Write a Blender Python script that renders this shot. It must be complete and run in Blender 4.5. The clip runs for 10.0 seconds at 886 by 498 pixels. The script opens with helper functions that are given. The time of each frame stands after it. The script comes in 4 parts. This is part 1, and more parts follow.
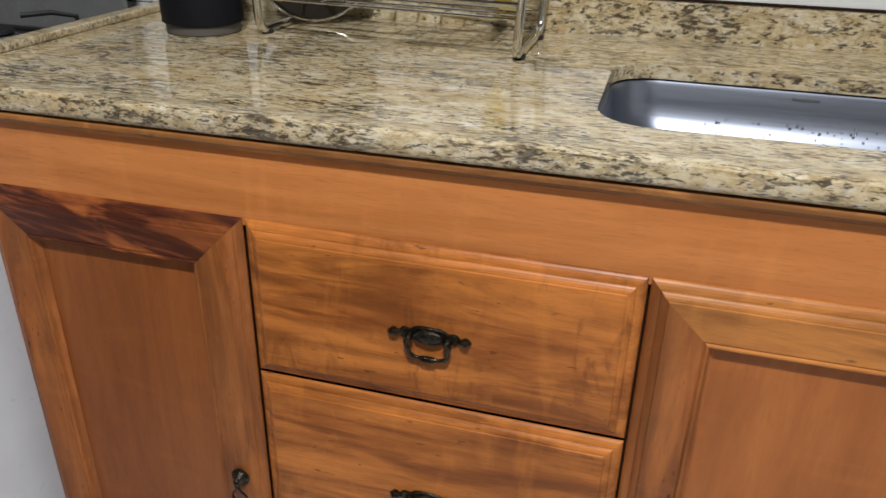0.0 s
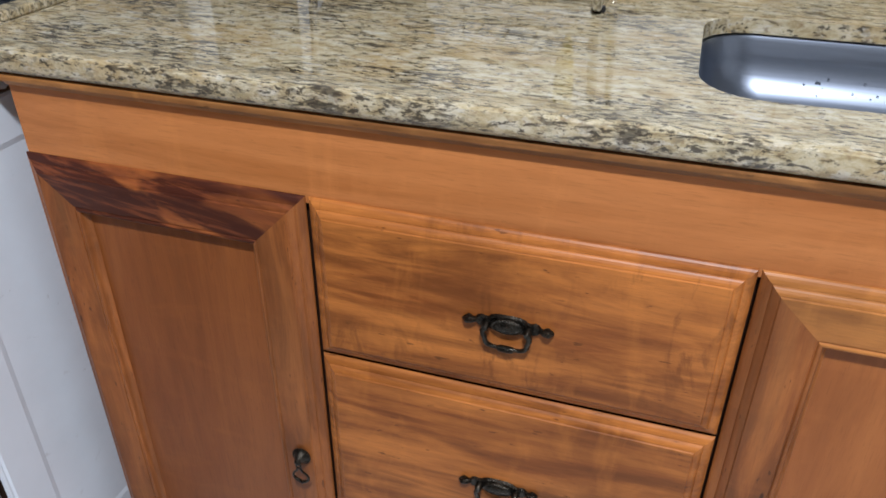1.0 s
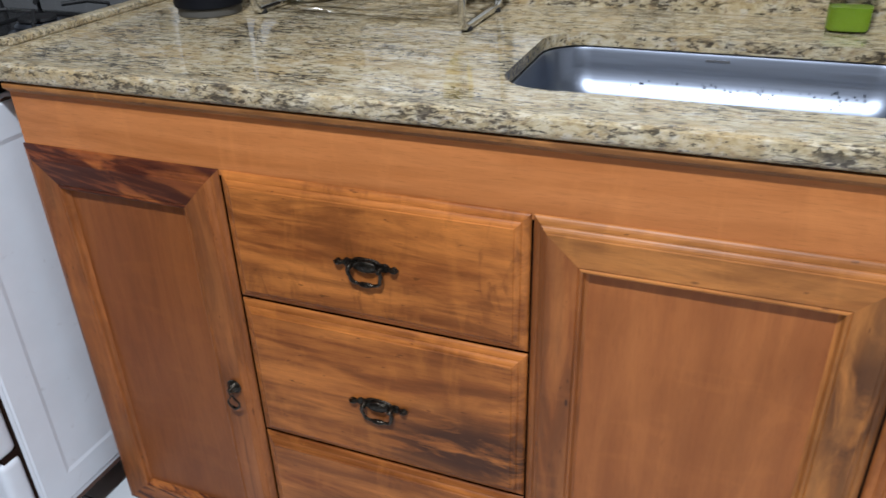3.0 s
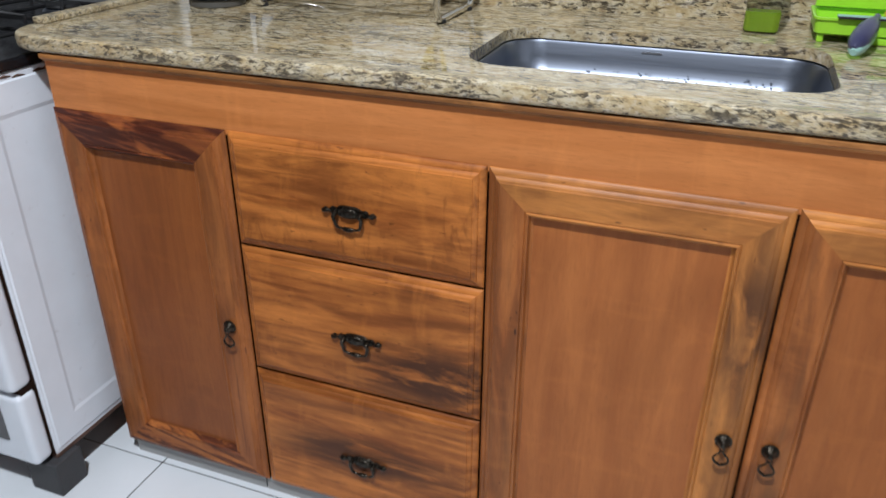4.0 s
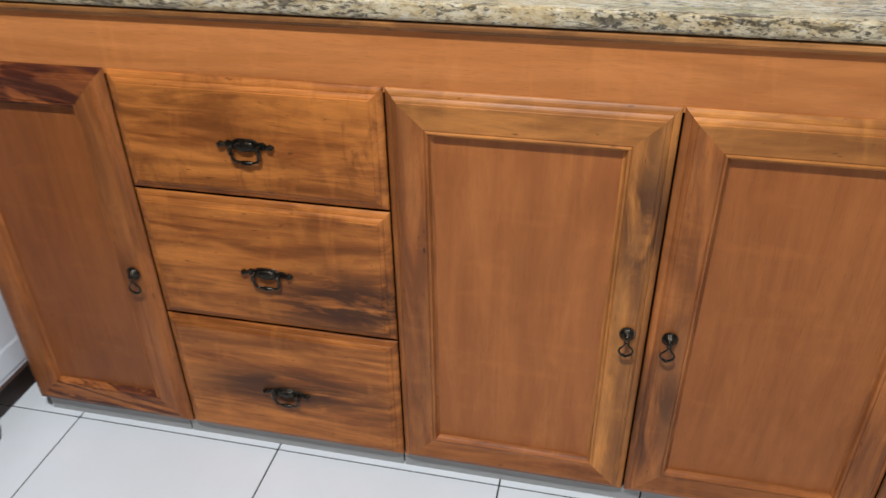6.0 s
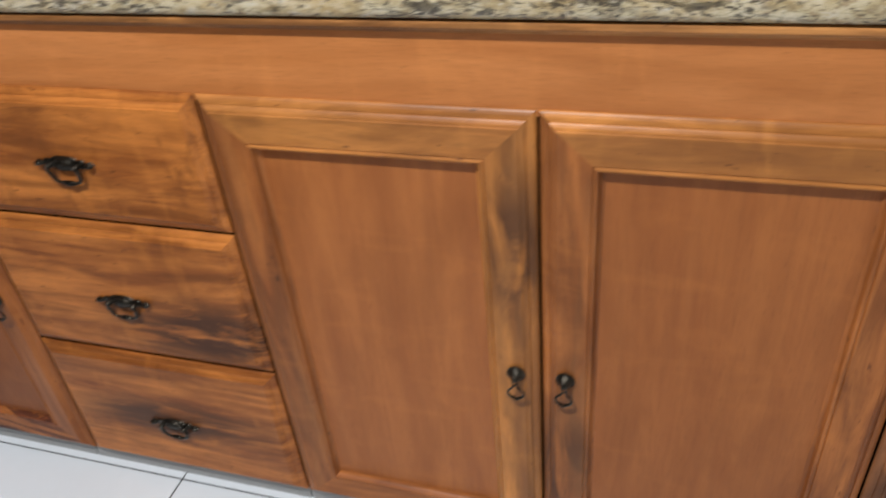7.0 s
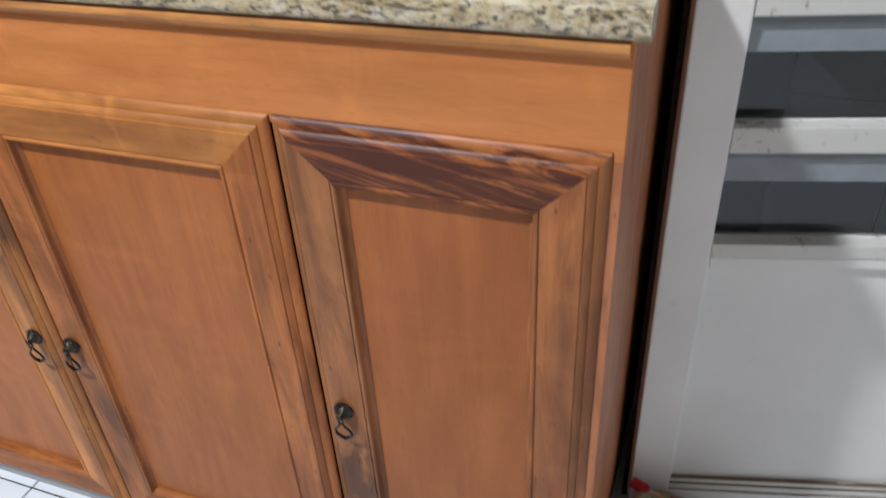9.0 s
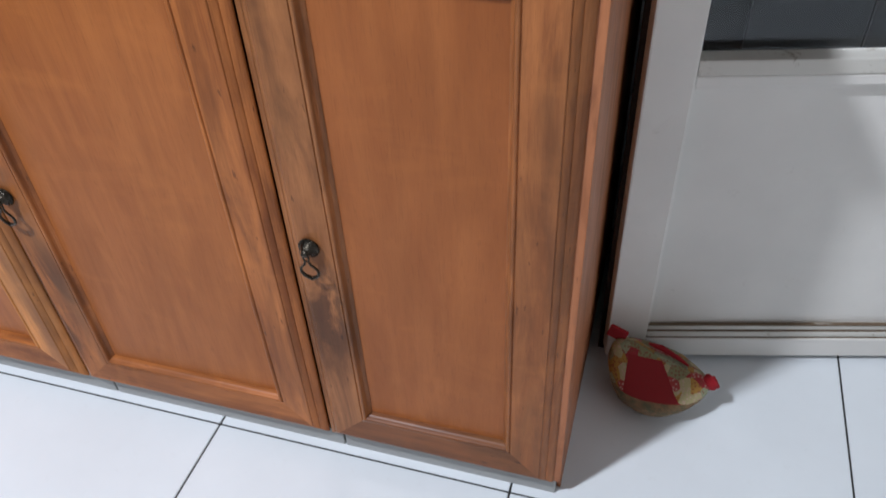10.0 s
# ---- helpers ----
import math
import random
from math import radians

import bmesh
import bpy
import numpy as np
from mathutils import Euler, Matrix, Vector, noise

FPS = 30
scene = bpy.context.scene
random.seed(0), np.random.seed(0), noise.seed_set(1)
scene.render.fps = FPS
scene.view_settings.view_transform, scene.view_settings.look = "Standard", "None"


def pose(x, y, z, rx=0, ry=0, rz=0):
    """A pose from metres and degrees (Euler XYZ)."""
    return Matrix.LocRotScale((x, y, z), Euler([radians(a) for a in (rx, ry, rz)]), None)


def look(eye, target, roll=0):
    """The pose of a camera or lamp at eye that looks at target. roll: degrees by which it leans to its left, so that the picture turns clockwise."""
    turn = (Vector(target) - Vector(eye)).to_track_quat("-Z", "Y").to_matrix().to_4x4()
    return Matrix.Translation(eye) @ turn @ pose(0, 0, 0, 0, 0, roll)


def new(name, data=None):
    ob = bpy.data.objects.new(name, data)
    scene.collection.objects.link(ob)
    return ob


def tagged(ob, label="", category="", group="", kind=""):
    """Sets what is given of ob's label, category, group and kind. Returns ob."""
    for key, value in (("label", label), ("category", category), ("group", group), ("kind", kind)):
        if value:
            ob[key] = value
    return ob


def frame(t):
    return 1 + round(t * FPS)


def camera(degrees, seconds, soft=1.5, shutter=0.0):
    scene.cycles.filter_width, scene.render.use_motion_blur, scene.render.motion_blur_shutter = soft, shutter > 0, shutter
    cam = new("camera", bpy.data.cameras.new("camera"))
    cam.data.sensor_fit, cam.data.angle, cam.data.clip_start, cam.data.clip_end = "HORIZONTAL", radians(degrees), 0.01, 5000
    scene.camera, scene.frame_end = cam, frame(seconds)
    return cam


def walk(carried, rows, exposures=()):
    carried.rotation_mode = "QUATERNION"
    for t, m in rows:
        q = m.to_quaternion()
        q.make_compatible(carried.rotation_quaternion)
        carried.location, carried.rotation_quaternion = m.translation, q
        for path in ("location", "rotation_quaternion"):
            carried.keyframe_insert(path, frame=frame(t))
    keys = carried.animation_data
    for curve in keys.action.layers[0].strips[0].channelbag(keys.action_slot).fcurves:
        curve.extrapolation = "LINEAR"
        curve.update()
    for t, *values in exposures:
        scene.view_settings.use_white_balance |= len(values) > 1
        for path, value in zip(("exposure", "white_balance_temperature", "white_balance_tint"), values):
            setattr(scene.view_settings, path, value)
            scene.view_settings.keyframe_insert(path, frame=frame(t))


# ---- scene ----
cam = camera(59.9, 10.0, 1.5, 0.4)
PATH = [
    (0, (-0.02, -0.683, 1.137), (-0.497, 1.043, 0.248), 1.2),
    (0.5, (-0.069, -0.638, 1.149), (-0.559, 1.037, 0.172), 0.9),
    (1, (-0.095, -0.618, 1.151), (-0.613, 1.007, 0.106), 0.3),
    (1.5, (-0.095, -0.596, 1.144), (-0.604, 0.96, -0.005), -0.6),
    (2, (0.023, -0.657, 1.166), (-0.627, 0.835, 0.004), -2.5),
    (2.5, (0.128, -0.776, 1.169), (-0.616, 0.742, 0.1), -4.1),
    (2.7, (0.163, -0.772, 1.185), (-0.535, 0.802, 0.169), -3.7),
    (3.8, (0.286, -0.918, 1.176), (-0.343, 0.75, 0.269), -0.2),
    (4, (0.304, -0.977, 1.175), (-0.325, 0.69, 0.265), 0.2),
    (4.5, (0.366, -1.162, 1.185), (-0.179, 0.543, 0.292), -0.4),
    (5, (0.365, -1.241, 1.196), (-0.115, 0.482, 0.301), -0.5),
    (5.2, (0.348, -1.226, 1.199), (-0.133, 0.483, 0.278), -1.0),
    (6.3, (0.311, -0.889, 1.163), (-0.044, 0.731, 0.045), -0.9),
    (6.5, (0.372, -0.841, 1.157), (-0.02, 0.761, 0.026), -2.1),
    (7, (0.551, -0.712, 1.136), (0.003, 0.822, -0.025), -6.0),
    (7.5, (0.804, -0.533, 1.128), (0.164, 0.977, -0.017), -7.9),
    (8, (1.057, -0.536, 1.132), (0.353, 0.979, 0.032), -4.8),
    (8.5, (1.193, -0.543, 1.123), (0.486, 0.985, 0.043), -3.3),
    (9, (1.22, -0.559, 1.081), (0.609, 0.971, -0.054), -3.5),
    (9.5, (1.222, -0.563, 1.016), (0.673, 0.905, -0.226), -4.6),
    (10, (1.203, -0.571, 0.958), (0.726, 0.861, -0.354), -3.1),
]
walk(cam, [(t, look(eye, target, roll)) for t, eye, target, roll in PATH],
     [(0, -0.26, 6750, 10), (0.5, -0.21, 6300, 10), (1.5, -0.22, 5950, 9), (2.5, -0.22, 5900, 9), (4, -0.16, 6080, 9), (5, -0.18, 6250, 9), (7, -0.16, 6450, 9), (7.5, -0.20, 5980, 9), (8.2, -0.08, 5950, 9), (9, 0.13, 6050, 10), (9.5, 0.13, 6120, 10), (10, 0.05, 5980, 10)])

# ---- world and light ----
world = bpy.data.worlds.new("night")
scene.world = world
world.use_nodes = True
world.node_tree.nodes["Background"].inputs["Color"].default_value = (0.02, 0.022, 0.03, 1)
world.node_tree.nodes["Background"].inputs["Strength"].default_value = 0.3

LAMP = (0.06, -1.15, 2.78)
lamp_data = bpy.data.lights.new("ceiling_bulb_light", "AREA")
lamp_data.shape, lamp_data.size = "DISK", 0.16
lamp_data.energy, lamp_data.color = 84, (0.97, 0.98, 1.0)
lamp_ob = new("ceiling_bulb_light", lamp_data)
lamp_ob.location = (LAMP[0], LAMP[1], LAMP[2] - 0.075)


# ---- material helpers ----
class Nodes:
    def __init__(self, name):
        self.mat = bpy.data.materials.new(name)
        self.mat.use_nodes = True
        self.tree = self.mat.node_tree
        self.bsdf = self.tree.nodes["Principled BSDF"]
        self.coord = self.tree.nodes.new("ShaderNodeTexCoord").outputs["Object"]

    def node(self, kind, ins=None, **props):
        n = self.tree.nodes.new(kind)
        for key, value in props.items():
            setattr(n, key, value)
        for key, value in (ins or {}).items():
            if hasattr(value, "is_linked"):
                self.tree.links.new(value, n.inputs[key])
            else:
                n.inputs[key].default_value = value
        return n

    def mapped(self, scale, rotation=(0, 0, 0), location=(0, 0, 0), vector=None):
        return self.node("ShaderNodeMapping", {"Vector": vector or self.coord, "Scale": scale, "Location": location,
                                               "Rotation": [radians(a) for a in rotation]}).outputs["Vector"]

    def noise(self, vector, scale, detail=4.0, rough=0.55, distort=0.0):
        return self.node("ShaderNodeTexNoise", {"Vector": vector, "Scale": scale, "Detail": detail, "Roughness": rough,
                                                "Distortion": distort}).outputs["Fac"]

    def ramp(self, fac, stops):
        n = self.node("ShaderNodeValToRGB", {"Fac": fac})
        e = n.color_ramp.elements
        while len(e) < len(stops):
            e.new(0.5)
        for k, (p, c) in zip(e, stops):
            k.position, k.color = p, (*c, 1) if len(c) == 3 else c
        return n.outputs["Color"]

    def mask(self, fac, low, high):
        return self.node("ShaderNodeMapRange", {"Value": fac, "From Min": low, "From Max": high}).outputs["Result"]

    def mix(self, fac, a, b, mode="MIX"):
        n = self.tree.nodes.new("ShaderNodeMix")
        n.data_type, n.blend_type = "RGBA", mode
        for slot, value in ((0, fac), (6, a), (7, b)):
            if hasattr(value, "is_linked"):
                self.tree.links.new(value, n.inputs[slot])
            else:
                n.inputs[slot].default_value = value if slot == 0 else (*value, 1) if len(value) == 3 else value
        return n.outputs[2]

    def math(self, op, a, b=0.0):
        n = self.tree.nodes.new("ShaderNodeMath")
        n.operation = op
        for slot, value in enumerate((a, b)):
            if hasattr(value, "is_linked"):
                self.tree.links.new(value, n.inputs[slot])
            else:
                n.inputs[slot].default_value = value
        return n.outputs[0]

    def bump(self, height, strength, distance=0.002):
        self.set("Normal", self.node("ShaderNodeBump", {"Height": height, "Strength": strength, "Distance": distance}).outputs["Normal"])

    def set(self, key, value):
        if hasattr(value, "is_linked"):
            self.tree.links.new(value, self.bsdf.inputs[key])
        else:
            self.bsdf.inputs[key].default_value = (*value, 1) if isinstance(value, tuple) and len(value) == 3 else value


def plain(name, colour, rough=0.5, metal=0.0, vary=0.08, scale=30, bump=0.0, coat=0.0):
    m = Nodes(name)
    n = m.noise(m.coord, scale, 5)
    m.set("Base Color", m.mix(m.mask(n, 0.3, 0.7), tuple(c * (1 - vary) for c in colour), tuple(min(1, c * (1 + vary)) for c in colour)))
    fine = m.noise(m.coord, scale * 6, 3)
    m.set("Roughness", m.math("ADD", m.math("MULTIPLY", fine, 0.14), rough - 0.07))
    m.set("Metallic", metal)
    if coat:
        m.set("Coat Weight", coat)
    if bump:
        m.bump(fine, bump)
    return m.mat


def wood(name, grain, light, dark, seed, streaks=0.0, heart=0.0, weathered=0.0, rough=0.45, smudge=0.0, knots=0.026, calm=1.0, spot=None):
    """Varnished pine and cedar. grain: the axis along which it runs. streaks: dark mineral stains. heart: dark heartwood figure.
    weathered: olive-brown worn stretches. smudge: short stains across the grain. calm: below 1 for even veneer."""
    m = Nodes(name)

    def along(length, across, at, scale, detail=4, soft=0.55, distort=0.0, vector=None):
        v = {"x": (length, across, across), "z": (across, across, length)}[grain]
        return m.noise(m.mapped(v, location=at, vector=vector), scale, detail, soft, distort)

    a, b, c = seed * 1.37, seed * 0.71, seed * 2.13
    body = along(0.9, 10, (a, b, c), 2.2, 7, 0.62, 1.4)
    bands = along(1.5, 13, (c, b, a), 2.4, 6, 0.62, 1.1)
    fibre = along(7, 110, (b, c, a), 3.0, 4, 0.60)
    cloud = along(1.8, 5, (b, a, c), 2.2, 5, 0.58, 0.7)
    shimmer = along(9, 3.0, (c, a, b), 2.4, 4, 0.6, 0.6)
    colour = m.mix(m.mask(body, 0.34, 0.66), dark, light)
    colour = m.mix(m.math("MULTIPLY", m.mask(bands, 0.48, 0.64), 0.60 * calm ** 2), colour, tuple(v * 0.48 for v in dark))
    colour = m.mix(m.math("MULTIPLY", m.mask(bands, 0.48, 0.34), 0.40 * calm), colour, (min(1, light[0] * 1.16), light[1] * 1.18, light[2] * 1.14))
    colour = m.mix(m.math("MULTIPLY", m.mask(cloud, 0.47, 0.66), 0.66 * calm), colour, (dark[0] * 0.62, dark[1] * 0.60, dark[2] * 0.55))
    colour = m.mix(m.math("MULTIPLY", m.mask(shimmer, 0.54, 0.74), 0.32), colour, (min(1, light[0] * 1.22), light[1] * 1.24, light[2] * 1.15))
    colour = m.mix(m.math("MULTIPLY", m.mask(fibre, 0.50, 0.74), 0.16 * calm), colour, tuple(v * 0.50 for v in dark))
    pore = along(13, 250, (a, a, c), 3.0, 3, 0.6)
    colour = m.mix(m.math("MULTIPLY", m.mask(pore, 0.54, 0.72), 0.34), colour, tuple(v * 0.55 for v in dark))
    if smudge:
        drip = along(16, 5.5, (a, b, c), 2.6, 6, 0.66, 0.8)
        place = m.noise(m.mapped((1, 1, 1), location=(c, b, a)), 6.0, 2, 0.5)
        colour = m.mix(m.math("MULTIPLY", m.math("MULTIPLY", m.mask(drip, 0.53, 0.63), m.mask(place, 0.45, 0.58)), smudge), colour, tuple(v * 0.42 for v in dark))
    if streaks:
        st = along(1.5, 7.5, (c, a, b), 2.8, 7, 0.64, 1.3)
        zone = along(0.8, 3.0, (b, c, a), 2.2, 2)
        gather = m.mask(zone, 0.42, 0.52)
        if spot:
            px, pz, rx, rz = spot
            off = m.node("ShaderNodeVectorMath", {0: m.mapped((1 / rx, 0, 1 / rz), location=(-px / rx, 0, -pz / rz))}, operation="LENGTH").outputs["Value"]
            gather = m.mask(m.math("ADD", off, m.math("MULTIPLY", zone, 0.9)), 1.50, 0.80)
        amount = m.math("MULTIPLY", m.mask(st, 0.41, 0.53), gather)
        colour = m.mix(m.math("MULTIPLY", amount, streaks), colour, (0.056, 0.018, 0.006))
    if heart:
        full = heart >= 1
        slant = m.mapped((1, 1, 1), rotation=(0, -9 if full else -13, 0))
        ht = along(1.2, 3.4, (a, b, c), 2.6, 5, 0.42, 2.4, slant) if full else along(0.7, 8.5, (a, b, c), 5.0, 6, 0.66, 1.0, slant)
        edge = 0.53 - heart * 0.10
        colour = m.mix(m.math("MULTIPLY", m.mask(ht, edge, edge + 0.07), 0.92), colour, (0.046, 0.010, 0.006) if full else (0.060, 0.013, 0.006))
        line = along(1.6, 24, (a, c, b), 3.0, 5, 0.62, 1.2, slant)
        colour = m.mix(m.math("MULTIPLY", m.mask(line, 0.53, 0.64), 0.62), colour, (0.26, 0.070, 0.024))
    if weathered:
        wt = along(1.1, 6.5, (b, c, a), 2.6, 6, 0.62, 0.9)
        tone = along(2.2, 12, (a, c, b), 2.0, 4, 0.6, 0.5)
        colour = m.mix(m.math("MULTIPLY", m.mask(wt, 0.44, 0.60), weathered * 0.72), colour, m.mix(m.mask(tone, 0.42, 0.60), (0.215, 0.092, 0.032), (0.105, 0.040, 0.015)))
    fleck = m.noise(m.mapped({"x": (8, 30, 30), "z": (30, 30, 8)}[grain], location=(c, c, b)), 6.0, 3, 0.5)
    colour = m.mix(m.math("MULTIPLY", m.mask(fleck, 0.69, 0.73), 0.6 if calm == 1 else 0.15), colour, tuple(v * 0.20 for v in dark))
    knot = m.node("ShaderNodeTexVoronoi", {"Vector": m.mapped({"x": (2.2, 1, 7.0), "z": (7.0, 1, 2.2)}[grain], location=(a, b, c)), "Scale": 2.7}).outputs["Distance"]
    colour = m.mix(m.math("MULTIPLY", m.mask(knot, knots + 0.020, knots - 0.002), 0.8), colour, (0.030, 0.010, 0.005))
    m.set("Base Color", colour)
    m.set("Roughness", m.math("ADD", m.math("MULTIPLY", cloud, 0.22), rough - 0.14))
    m.set("Specular IOR Level", 0.28)
    m.bump(m.math("ADD", fibre, m.math("MULTIPLY", bands, 0.8)), 0.16 * calm, 0.0008)
    return m.mat


def granite(name, rough=0.04, ink_more=0.0, lean=(20, 0, 14), grow=1.0):
    """Cream and tan granite with dark mineral dashes that lie along x. grow: the size of its grains."""
    m = Nodes(name)

    def layer(scale, detail, at, stretch=(1.0, 1.35, 1.15), distort=0.3, soft=0.64):
        return m.noise(m.mapped(stretch, rotation=lean, location=at), scale / grow, detail, soft, distort)

    zone = m.noise(m.mapped((1, 1.4, 1)), 8.0, 4, 0.55)
    shift = m.math("MULTIPLY", m.math("SUBTRACT", zone, 0.5), 0.42)
    base = m.ramp(layer(46, 8, (0, 0, 0), (0.7, 1.6, 1.4), soft=0.72), [(0.30, (0.22, 0.160, 0.090)), (0.43, (0.43, 0.340, 0.190)), (0.54, (0.57, 0.490, 0.325)), (0.70, (0.71, 0.65, 0.52))])
    warm = layer(10, 4, (4, 4, 4))
    colour = m.mix(m.math("MULTIPLY", m.mask(warm, 0.46, 0.66), 0.42), base, (0.47, 0.305, 0.115))
    colour = m.mix(m.math("MULTIPLY", m.mask(layer(60, 4, (5, 2, 1), (0.6, 1.7, 1.4)), 0.55, 0.66), 0.7), colour, (0.62, 0.58, 0.49))
    colour = m.mix(m.math("MULTIPLY", m.mask(layer(85, 4, (3, 1, 2)), 0.57, 0.68), 0.55), colour, (0.21, 0.110, 0.050))
    grey = m.math("ADD", layer(74, 6, (7, 4, 9), (0.7, 1.7, 1.4)), shift)
    colour = m.mix(m.math("MULTIPLY", m.mask(grey, 0.55 - ink_more, 0.64 - ink_more), 0.52), colour, (0.19, 0.160, 0.110))
    ink = m.math("ADD", layer(104, 5, (1, 8, 5), (0.70, 1.9, 1.5), 0.15), m.math("MULTIPLY", shift, 0.7))
    colour = m.mix(m.math("MULTIPLY", m.mask(ink, 0.556 - ink_more, 0.606 - ink_more), 0.88), colour, (0.040, 0.030, 0.020))
    dash = m.math("ADD", layer(44, 5, (2, 6, 3), (0.40, 2.2, 1.7), 0.6, 0.62), m.math("MULTIPLY", shift, 0.6))
    colour = m.mix(m.math("MULTIPLY", m.mask(dash, 0.575, 0.635), 0.80), colour, (0.055, 0.042, 0.028))
    hair = m.math("ADD", layer(115, 5, (6, 3, 8), (0.34, 2.3, 1.9), 0.5, 0.66), m.math("MULTIPLY", shift, 0.4))
    colour = m.mix(m.math("MULTIPLY", m.mask(hair, 0.578, 0.618), 0.72), colour, (0.046, 0.034, 0.022))
    m.set("Base Color", colour)
    m.set("Roughness", m.math("ADD", m.math("MULTIPLY", grey, 0.10), rough - 0.03))
    m.set("Specular IOR Level", 0.62)
    m.bump(m.noise(m.coord, 300, 2), 0.03, 0.0005)
    return m.mat


def glossy_tile(name, colour, rough=0.12, cloud_scale=5.0, dirt=0.2):
    m = Nodes(name)
    rnd = m.node("ShaderNodeObjectInfo").outputs["Random"]
    n = m.noise(m.coord, cloud_scale, 5)
    c = m.mix(m.mask(n, 0.35, 0.7), tuple(v * 0.93 for v in colour), colour)
    c = m.mix(m.math("MULTIPLY", rnd, 0.10), c, tuple(v * 0.8 for v in colour))
    d = m.noise(m.coord, 45, 6, 0.7)
    c = m.mix(m.math("MULTIPLY", m.mask(d, 0.60, 0.78), dirt), c, (0.42, 0.38, 0.33))
    m.set("Base Color", c)
    m.set("Roughness", m.math("ADD", m.math("MULTIPLY", d, 0.14), rough - 0.05))
    m.bump(n, 0.05, 0.001)
    return m.mat


def worn_enamel(name, colour, chip, amount, rough=0.24):
    """White enamel or paint with chips, rust and grime of their own shape."""
    m = Nodes(name)
    n = m.noise(m.coord, 7, 5)
    c = m.mix(m.mask(n, 0.35, 0.7), tuple(v * 0.92 for v in colour), colour)
    g = m.noise(m.coord, 34, 6, 0.72, 0.8)
    c = m.mix(m.math("MULTIPLY", m.mask(g, 0.66 - 0.06 * amount, 0.74 - 0.06 * amount), min(1.0, amount)), c, chip)
    m.set("Base Color", c)
    m.set("Roughness", m.math("ADD", m.math("MULTIPLY", g, 0.2), rough - 0.1))
    m.bump(g, 0.05, 0.001)
    return m.mat


def steel(name, colour=(0.62, 0.64, 0.67), rough=0.26, along=(1, 60, 60)):
    m = Nodes(name)
    b = m.noise(m.mapped(along), 6, 4)
    m.set("Base Color", m.mix(b, tuple(v * 0.85 for v in colour), colour))
    m.set("Metallic", 1.0)
    m.set("Roughness", m.math("ADD", m.math("MULTIPLY", b, 0.16), rough - 0.08))
    return m.mat


def glassy(name, colour, rough=0.03, ior=1.45):
    m = Nodes(name)
    m.set("Base Color", colour)
    m.set("Transmission Weight", 1.0)
    m.set("Roughness", rough)
    m.set("IOR", ior)
    return m.mat


HONEY, HONEY_DARK = (0.60, 0.222, 0.066), (0.46, 0.156, 0.040)
AMBER, AMBER_DARK = (0.47, 0.160, 0.040), (0.27, 0.080, 0.018)
CEDAR, CEDAR_DARK = (0.395, 0.130, 0.032), (0.320, 0.097, 0.022)
RUSSET, RUSSET_DARK = (0.300, 0.094, 0.023), (0.230, 0.066, 0.015)
GOLD, GOLD_DARK = (0.64, 0.252, 0.060), (0.42, 0.150, 0.034)

M_RAIL = wood("rail_veneer", "x", HONEY, HONEY_DARK, 1.0, knots=-0.05, calm=0.4)
M_TRIM = wood("trim_wood", "x", (0.60, 0.27, 0.085), (0.38, 0.150, 0.042), 2.0, streaks=0.55, knots=-0.05)
M_SIDE = wood("side_panel_wood", "z", (0.46, 0.178, 0.078), (0.38, 0.136, 0.055), 3.0)
M_GRANITE = granite("polished_granite")
M_GRANITE_EDGE = granite("granite_edge", 0.30, 0.008, (15, 38, 14), 0.7)
M_PLINTH = glossy_tile("plinth_tile", (0.36, 0.36, 0.35), 0.4, 9, 0.4)
# near-black brown that paints shade into gaps; also colours the sealant
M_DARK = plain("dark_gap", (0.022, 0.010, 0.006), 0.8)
M_BRONZE = plain("antique_bronze", (0.040, 0.034, 0.026), 0.28, 0.9, 0.7, 140, 0.35)
M_STEEL = steel("brushed_steel", (0.30, 0.335, 0.41), 0.34)
M_CHROME = steel("chrome_wire", (0.72, 0.71, 0.68), 0.14, (8, 8, 8))
M_BLACK = plain("black_enamel", (0.012, 0.012, 0.014), 0.22)
M_IRON = plain("cast_iron", (0.008, 0.008, 0.009), 0.6, bump=0.3)
M_FLOOR = glossy_tile("white_floor_tile", (0.77, 0.81, 0.845), 0.16, 4, 0.10)
M_GROUT = plain("dark_grout", (0.035, 0.034, 0.033), 0.9)
M_WALLTILE = glossy_tile("white_wall_tile", (0.78, 0.80, 0.81), 0.10, 3, 0.08)
M_WALL = plain("white_wall_paint", (0.66, 0.65, 0.63), 0.7, vary=0.04, scale=4, bump=0.1)
# unseen walls and ceiling, set dark to hold down the bounce
M_FARWALL = plain("bounce_cutting_wall", (0.14, 0.13, 0.115), 0.7, vary=0.05, scale=4, bump=0.1)
M_CEIL = plain("ceiling_paint", (0.20, 0.192, 0.18), 0.8, vary=0.03, scale=3)
M_ENAMEL = worn_enamel("white_stove_enamel", (0.83, 0.88, 0.95), (0.09, 0.045, 0.03), 0.35)
M_RUST = worn_enamel("rusted_edge", (0.10, 0.055, 0.04), (0.02, 0.015, 0.012), 0.9, 0.7)
M_DOOR = worn_enamel("white_door_paint", (0.77, 0.745, 0.705), (0.36, 0.32, 0.26), 0.22, 0.42)
M_GRIME = worn_enamel("grimy_ledge_paint", (0.64, 0.62, 0.57), (0.26, 0.22, 0.17), 1.1, 0.6)
M_SLATE = glossy_tile("dark_slate_tile", (0.15, 0.155, 0.165), 0.3, 8, 0.1)
M_PANE = glassy("louvre_glass", (0.80, 0.84, 0.86))
